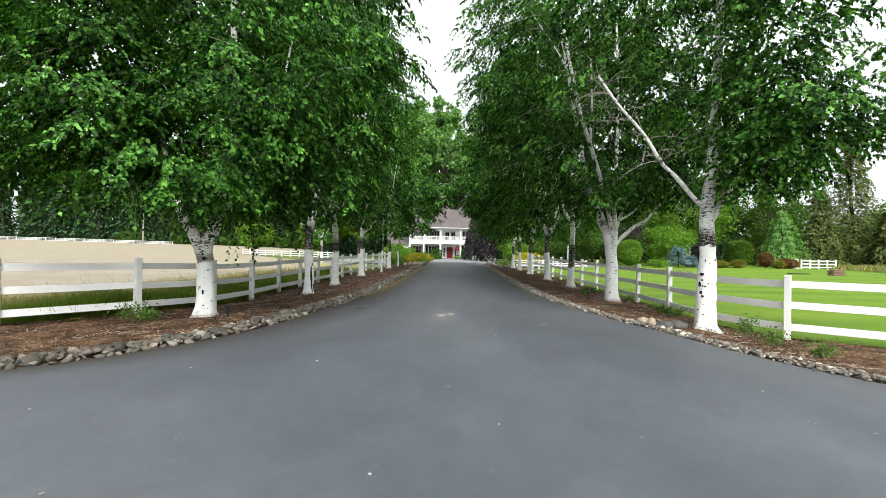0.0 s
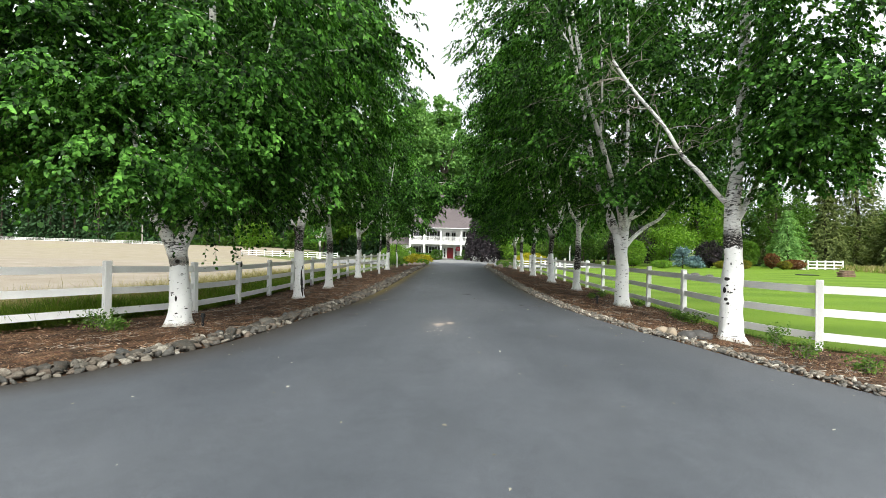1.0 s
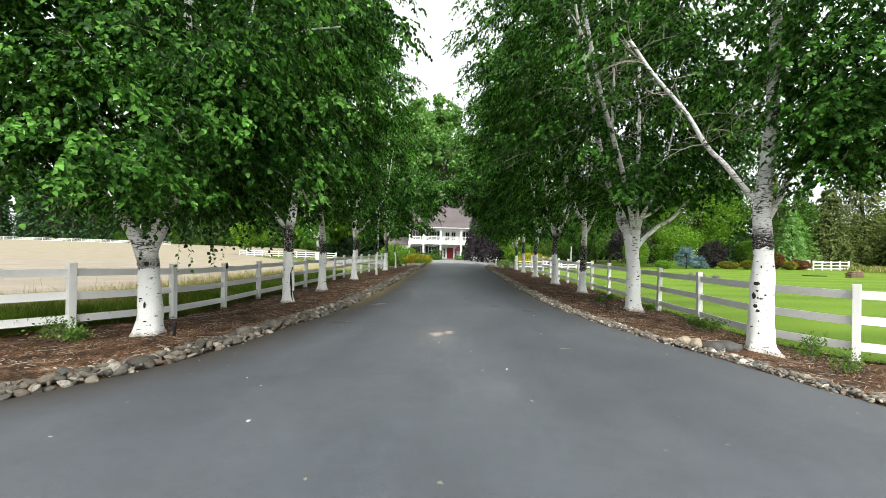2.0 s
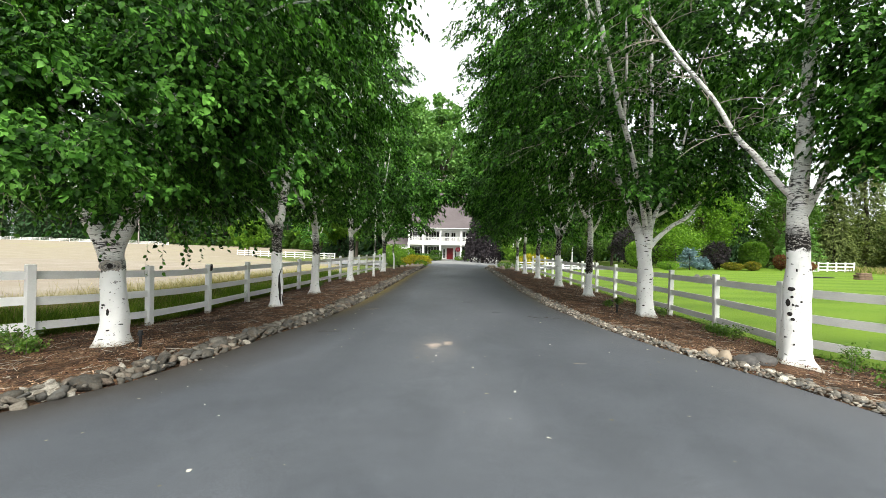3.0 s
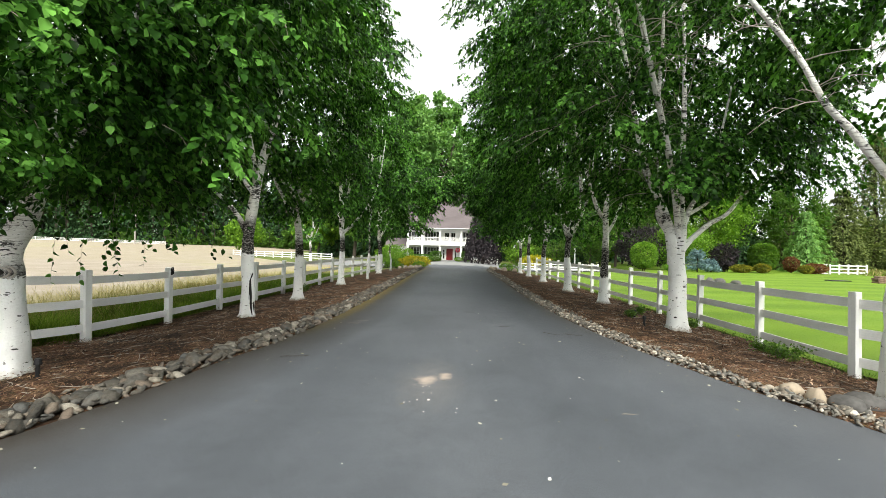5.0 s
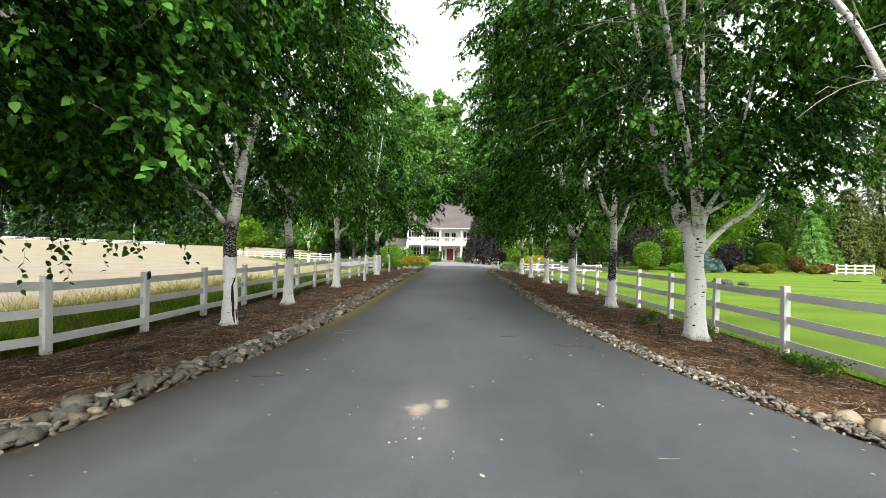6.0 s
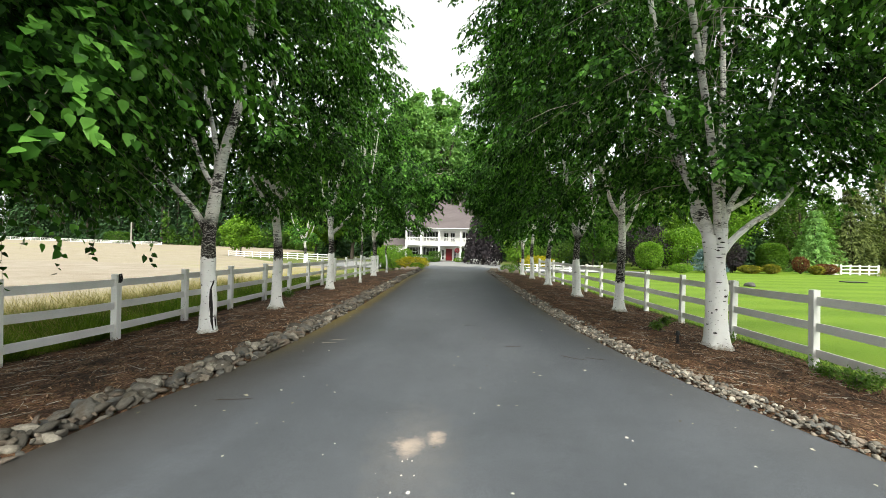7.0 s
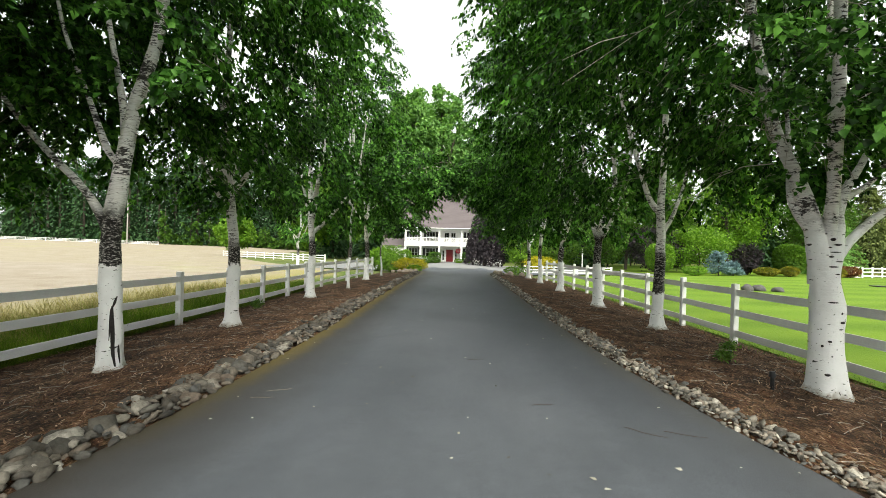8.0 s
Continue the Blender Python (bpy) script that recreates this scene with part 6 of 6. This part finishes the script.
latch = empty("gate_hook", -7.79, 16.7, ground_z(-7.8, 16.7) + 1.32)
v, f = tube([(0.075, -0.02, 0.12), (0.08, -0.03, 0.17), (0.08, 0.03, 0.185), (0.08, 0.06, 0.1), (0.078, 0.05, 0.0)], [0.014, 0.016, 0.016, 0.014, 0.01], 6)
mesh_object("hook", v, f, IRON, latch, True)
part("plate", box((0.064, -0.045, -0.02), (0.074, 0.045, 0.14), 0.003), IRON, latch)
tagged(latch, "dark iron hook on a fence post", "hook")

# ---------------------------------------------------------------- far fences, pole, lawn things

fence("field_fence", [(-207 + 4.2 * k, 182.0) for k in range(22)], "white board fence across the far side of the field", "far fences")
fence("field_fence", [(-53 + 2.6 * k, 108.5 - 1.6 * k) for k in range(12)], "white board fence at the field's corner", "far fences")
fence("garden_fence", [(50.2 + 1.38 * k, 66.0 + 0.2 * k) for k in range(5)], "short white board fence beyond the lawn", "far fences")
fence("garden_fence", [(7.6 + 2.0 * k, 59.0 + 0.3 * k) for k in range(6)], "low white board fence beside the court", "far fences", 0.66)

pole = empty("utility_pole", -130, 180, ground_z(-130, 180) - 0.1)
v, f = tube([(0, 0, 0), (0, 0, 9), (0.05, 0, 17.4)], [0.26, 0.22, 0.18], 10)
mesh_object("pole", v, f, WOOD_POLE, pole, True)
part("cap", box((-0.2, -0.2, 17.35), (0.2, 0.2, 17.5), 0.03), IRON, pole)
tagged(pole, "pale wooden utility pole at the far fence", "pole")

lamp = empty("lamp_post", 21.6, 86.5, ground_z(21.6, 86.5))
v, f = tube([(0, 0, 0), (0, 0, 2), (0, 0, 3.7)], [0.13, 0.11, 0.1], 10)
mesh_object("post", v, f, HOUSE_PAINT, lamp, True)
bm = box((-0.2, -0.2, 3.7), (0.2, 0.2, 4.2), 0.05)
part("lantern", bm, GLASS, lamp, "dark glass lantern")
part("cap", box((-0.26, -0.26, 4.2), (0.26, 0.26, 4.3), 0.04), IRON, lamp)
tagged(lamp, "white lamp post beside the house", "lamp post")


def boulder(x, y, w, h, seed, label, material=None):
    bm = bmesh.new()
    bmesh.ops.create_icosphere(bm, subdivisions=3, radius=1)
    for q in bm.verts:
        s = 1 + 0.22 * noise.noise(q.co * 1.3 + Vector((seed * 3.1, 0, 0))) + 0.08 * noise.noise(q.co * 3.7)
        q.co = Vector((q.co.x * w / 2 * s, q.co.y * w * 0.4 * s, max(-0.35, q.co.z) * h * 0.75 * s + h * 0.2))
    ob = part("boulder", bm, material or STONE, None)
    ob.data.polygons.foreach_set("use_smooth", [True] * len(ob.data.polygons))
    ob.matrix_basis = pose(x, y, ground_z(x, y), 0, 0, seed * 37)
    return tagged(ob, label, "boulder", "boulders")


for k, (x, y, w, h) in enumerate(((20.6, 41.5, 0.9, 0.5), (21.6, 41.9, 1.1, 0.45), (22.6, 41.4, 0.8, 0.35))):
    boulder(x, y, w, h, k + 1, "mossy dark grey boulder lying on the lawn", DARK_STONE)
stack = empty("stone_stack", 39.3, 47.0, ground_z(39.3, 47.0) - 0.02)
for k, (w, dx, turn) in enumerate(((1.35, 0.0, 4), (1.25, 0.04, -3), (1.3, -0.03, 2), (1.0, 0.1, -6))):
    slab = part("slab", box((-w / 2, -0.35, 0), (w / 2, 0.35, 0.15), 0.025), BRICK_BROWN, stack)
    slab.matrix_basis = pose(dx, 0.02 * k, 0.165 * k, 0, 0, turn)
tagged(stack, "low stack of reddish brown stone slabs on the lawn", "stone stack")
for k, (x, y, w, h) in enumerate(((4.64, 11.12, 0.30, 0.15), (4.68, 10.76, 0.27, 0.19))):
    boulder(x, y, w, h, k + 5, "smooth beige boulder at the edge of the drive", PALE_STONE)
for k, (x, y, w, h) in enumerate(((4.9, 10.56, 0.38, 0.18), (5.28, 10.74, 0.44, 0.21))):
    boulder(x, y, w, h, k + 8, "dark grey boulder beside a birch's foot", DARK_STONE)

# pale rockwork round the ends of the beds
q = random.Random(12)
for k in range(22):
    right = k % 2
    t = q.random()
    x, y = (3.2 + 3.6 * t, 46.5 + 3.0 * t + q.uniform(-0.5, 0.5)) if right else (-3.3 - 2.4 * t, 46.5 + 2.4 * t + q.uniform(-0.4, 0.4))
    boulder(x, y, q.uniform(0.35, 0.75), q.uniform(0.2, 0.36), k + 20, "pale tan rock at the end of the bed", PALE_STONE)

drain = part("drain_cover", box((-0.9, -0.5, 0.0), (0.9, 0.5, 0.09), 0.03), IRON, None)
drain.matrix_basis = pose(37.0, 49.0, ground_z(37, 49) - 0.02)
tagged(drain, "dark flat cover lying in the lawn", "cover")

bench = empty("garden_ornament", 49.2, 66.0, ground_z(49.2, 66))
bm = box((-0.5, -0.35, 0), (0.5, 0.35, 0.12), 0.02)
add_box(bm, (-0.3, -0.25, 0.12), (0.3, 0.25, 0.75), 0.06)
part("pedestal", bm, HOUSE_PAINT, bench)
bm = bmesh.new()
bmesh.ops.create_cone(bm, cap_ends=True, segments=14, radius1=0.25, radius2=0.55, depth=0.6, matrix=Matrix.Translation((0, 0, 1.05)))
part("bowl", bm, HOUSE_PAINT, bench)
tagged(bench, "white garden urn on a pedestal beyond the lawn", "urn")

basket = empty("hanging_basket", 0.25, 94.1, ground_z(0, 94) + 2.2)
rb = np.random.default_rng(3)
q = unit(rb, 500)
leafy("flowers", basket, q * 0.42 * rb.uniform(0.6, 1, (500, 1)), q, unit(rb, 500), rb.uniform(0.1, 0.18, 500), PINK_LEAF)
v, f = tube([(0, 0, 0.1), (0, 0, 0.5), (0, 0, 0.86)], [0.012, 0.012, 0.012], 5)
mesh_object("chain", v, f, IRON, basket)
tagged(basket, "hanging basket of pink flowers under the balcony", "flower basket")

# ---------------------------------------------------------------- stone edging, the nearest stones one by one


def stone_mesh(seed, material):
    bm = bmesh.new()
    bmesh.ops.create_uvsphere(bm, u_segments=7, v_segments=4, radius=0.5)
    for q in bm.verts:
        s = 1 + 0.55 * noise.noise(q.co * 2.6 + Vector((seed * 5.3, seed, 0)))
        q.co = Vector((q.co.x * s, q.co.y * s * (0.66 + 0.22 * math.sin(seed * 2.1)), q.co.z * s * (0.42 + 0.14 * math.sin(seed * 3.7))))
    me = bpy.data.meshes.new("stone")
    bm.to_mesh(me)
    bm.free()
    me.polygons.foreach_set("use_smooth", [True] * len(me.polygons))
    me.materials.append(material)
    return me


STONES = [stone_mesh(k, STONE) for k in range(14)]
PEBBLES = [stone_mesh(k + 20, PEBBLE) for k in range(14)]


def stone_edging(table, side, label, lanes, seed, y0, single_to, pitch, meshes, rest):
    """Loose river stones along the drive; those past single_to, and small filler, are joined."""
    r = random.Random(seed)
    thing = empty("stone_edging", edge_x(table, 10), 10, 0)
    verts, faces = [], []
    y = y0
    singles = 0
    while y < 47:
        x0, x1 = edge_x(table, y), edge_x(table, y + 0.3)
        slope = math.hypot(1, (x1 - x0) / 0.3)
        for off, size, rise, gap in lanes:
            if r.random() < gap + (1 - gap) * 0.55 * smoothstep(16, 30, y):
                continue
            s = size * r.uniform(0.6, 1.45)
            x = edge_x(table, y) + side * (off + r.uniform(-0.06, 0.06)) * slope
            yy = y + r.uniform(-0.05, 0.05)
            turn = r.uniform(0, 360)
            m = pose(x, yy, ground_z(x, yy) + rise + 0.16 * s, r.gauss(0, 22), r.gauss(0, 22), turn) @ Matrix.Diagonal((s, s, s * r.uniform(0.75, 1.1), 1))
            if y < single_to and singles < 300 and s > 0.09 and abs(x) < 9:
                ob = new("stone", r.choice(meshes))
                ob.parent = thing
                ob.matrix_basis = Matrix.Translation(-thing.location) @ m
                singles += 1
            else:
                me = r.choice(meshes)
                b = len(verts)
                verts += [m @ q.co - thing.location for q in me.vertices]
                faces += [tuple(i + b for i in p.vertices) for p in me.polygons]
        y += pitch / slope
    tagged(mesh_object("small_stones", verts, faces, rest, thing, True), kind="stuff")
    return tagged(thing, label, "stone edging", kind="structure")


stone_edging(LEFT_EDGE, -1, "row of grey and tan river stones beside the drive", ((0.05, 0.14, -0.01, 0.15), (0.15, 0.20, 0.0, 0.2), (0.28, 0.245, 0.01, 0.3), (0.42, 0.25, 0.01, 0.35), (0.56, 0.20, 0.0, 0.4), (0.10, 0.09, 0.045, 0.4), (0.21, 0.11, 0.06, 0.4), (0.34, 0.12, 0.07, 0.35), (0.48, 0.12, 0.06, 0.5), (0.70, 0.16, 0.0, 0.7), (0.88, 0.15, -0.01, 0.9)), 1, 2.1, 30, 0.13, STONES, STONE_REST)
stone_edging(RIGHT_EDGE, 1, "narrow row of small grey stones beside the drive", ((0.03, 0.07, 0.0, 0.05), (0.09, 0.09, 0.01, 0.05), (0.17, 0.11, 0.012, 0.1), (0.26, 0.12, 0.012, 0.15), (0.36, 0.12, 0.012, 0.25), (0.47, 0.12, 0.01, 0.45), (0.58, 0.11, 0.005, 0.75), (0.07, 0.055, 0.03, 0.05), (0.14, 0.06, 0.04, 0.1), (0.22, 0.065, 0.04, 0.2), (0.31, 0.06, 0.035, 0.3), (0.41, 0.06, 0.03, 0.45)), 2, 2.2, 30, 0.085, PEBBLES, PEBBLE_REST)
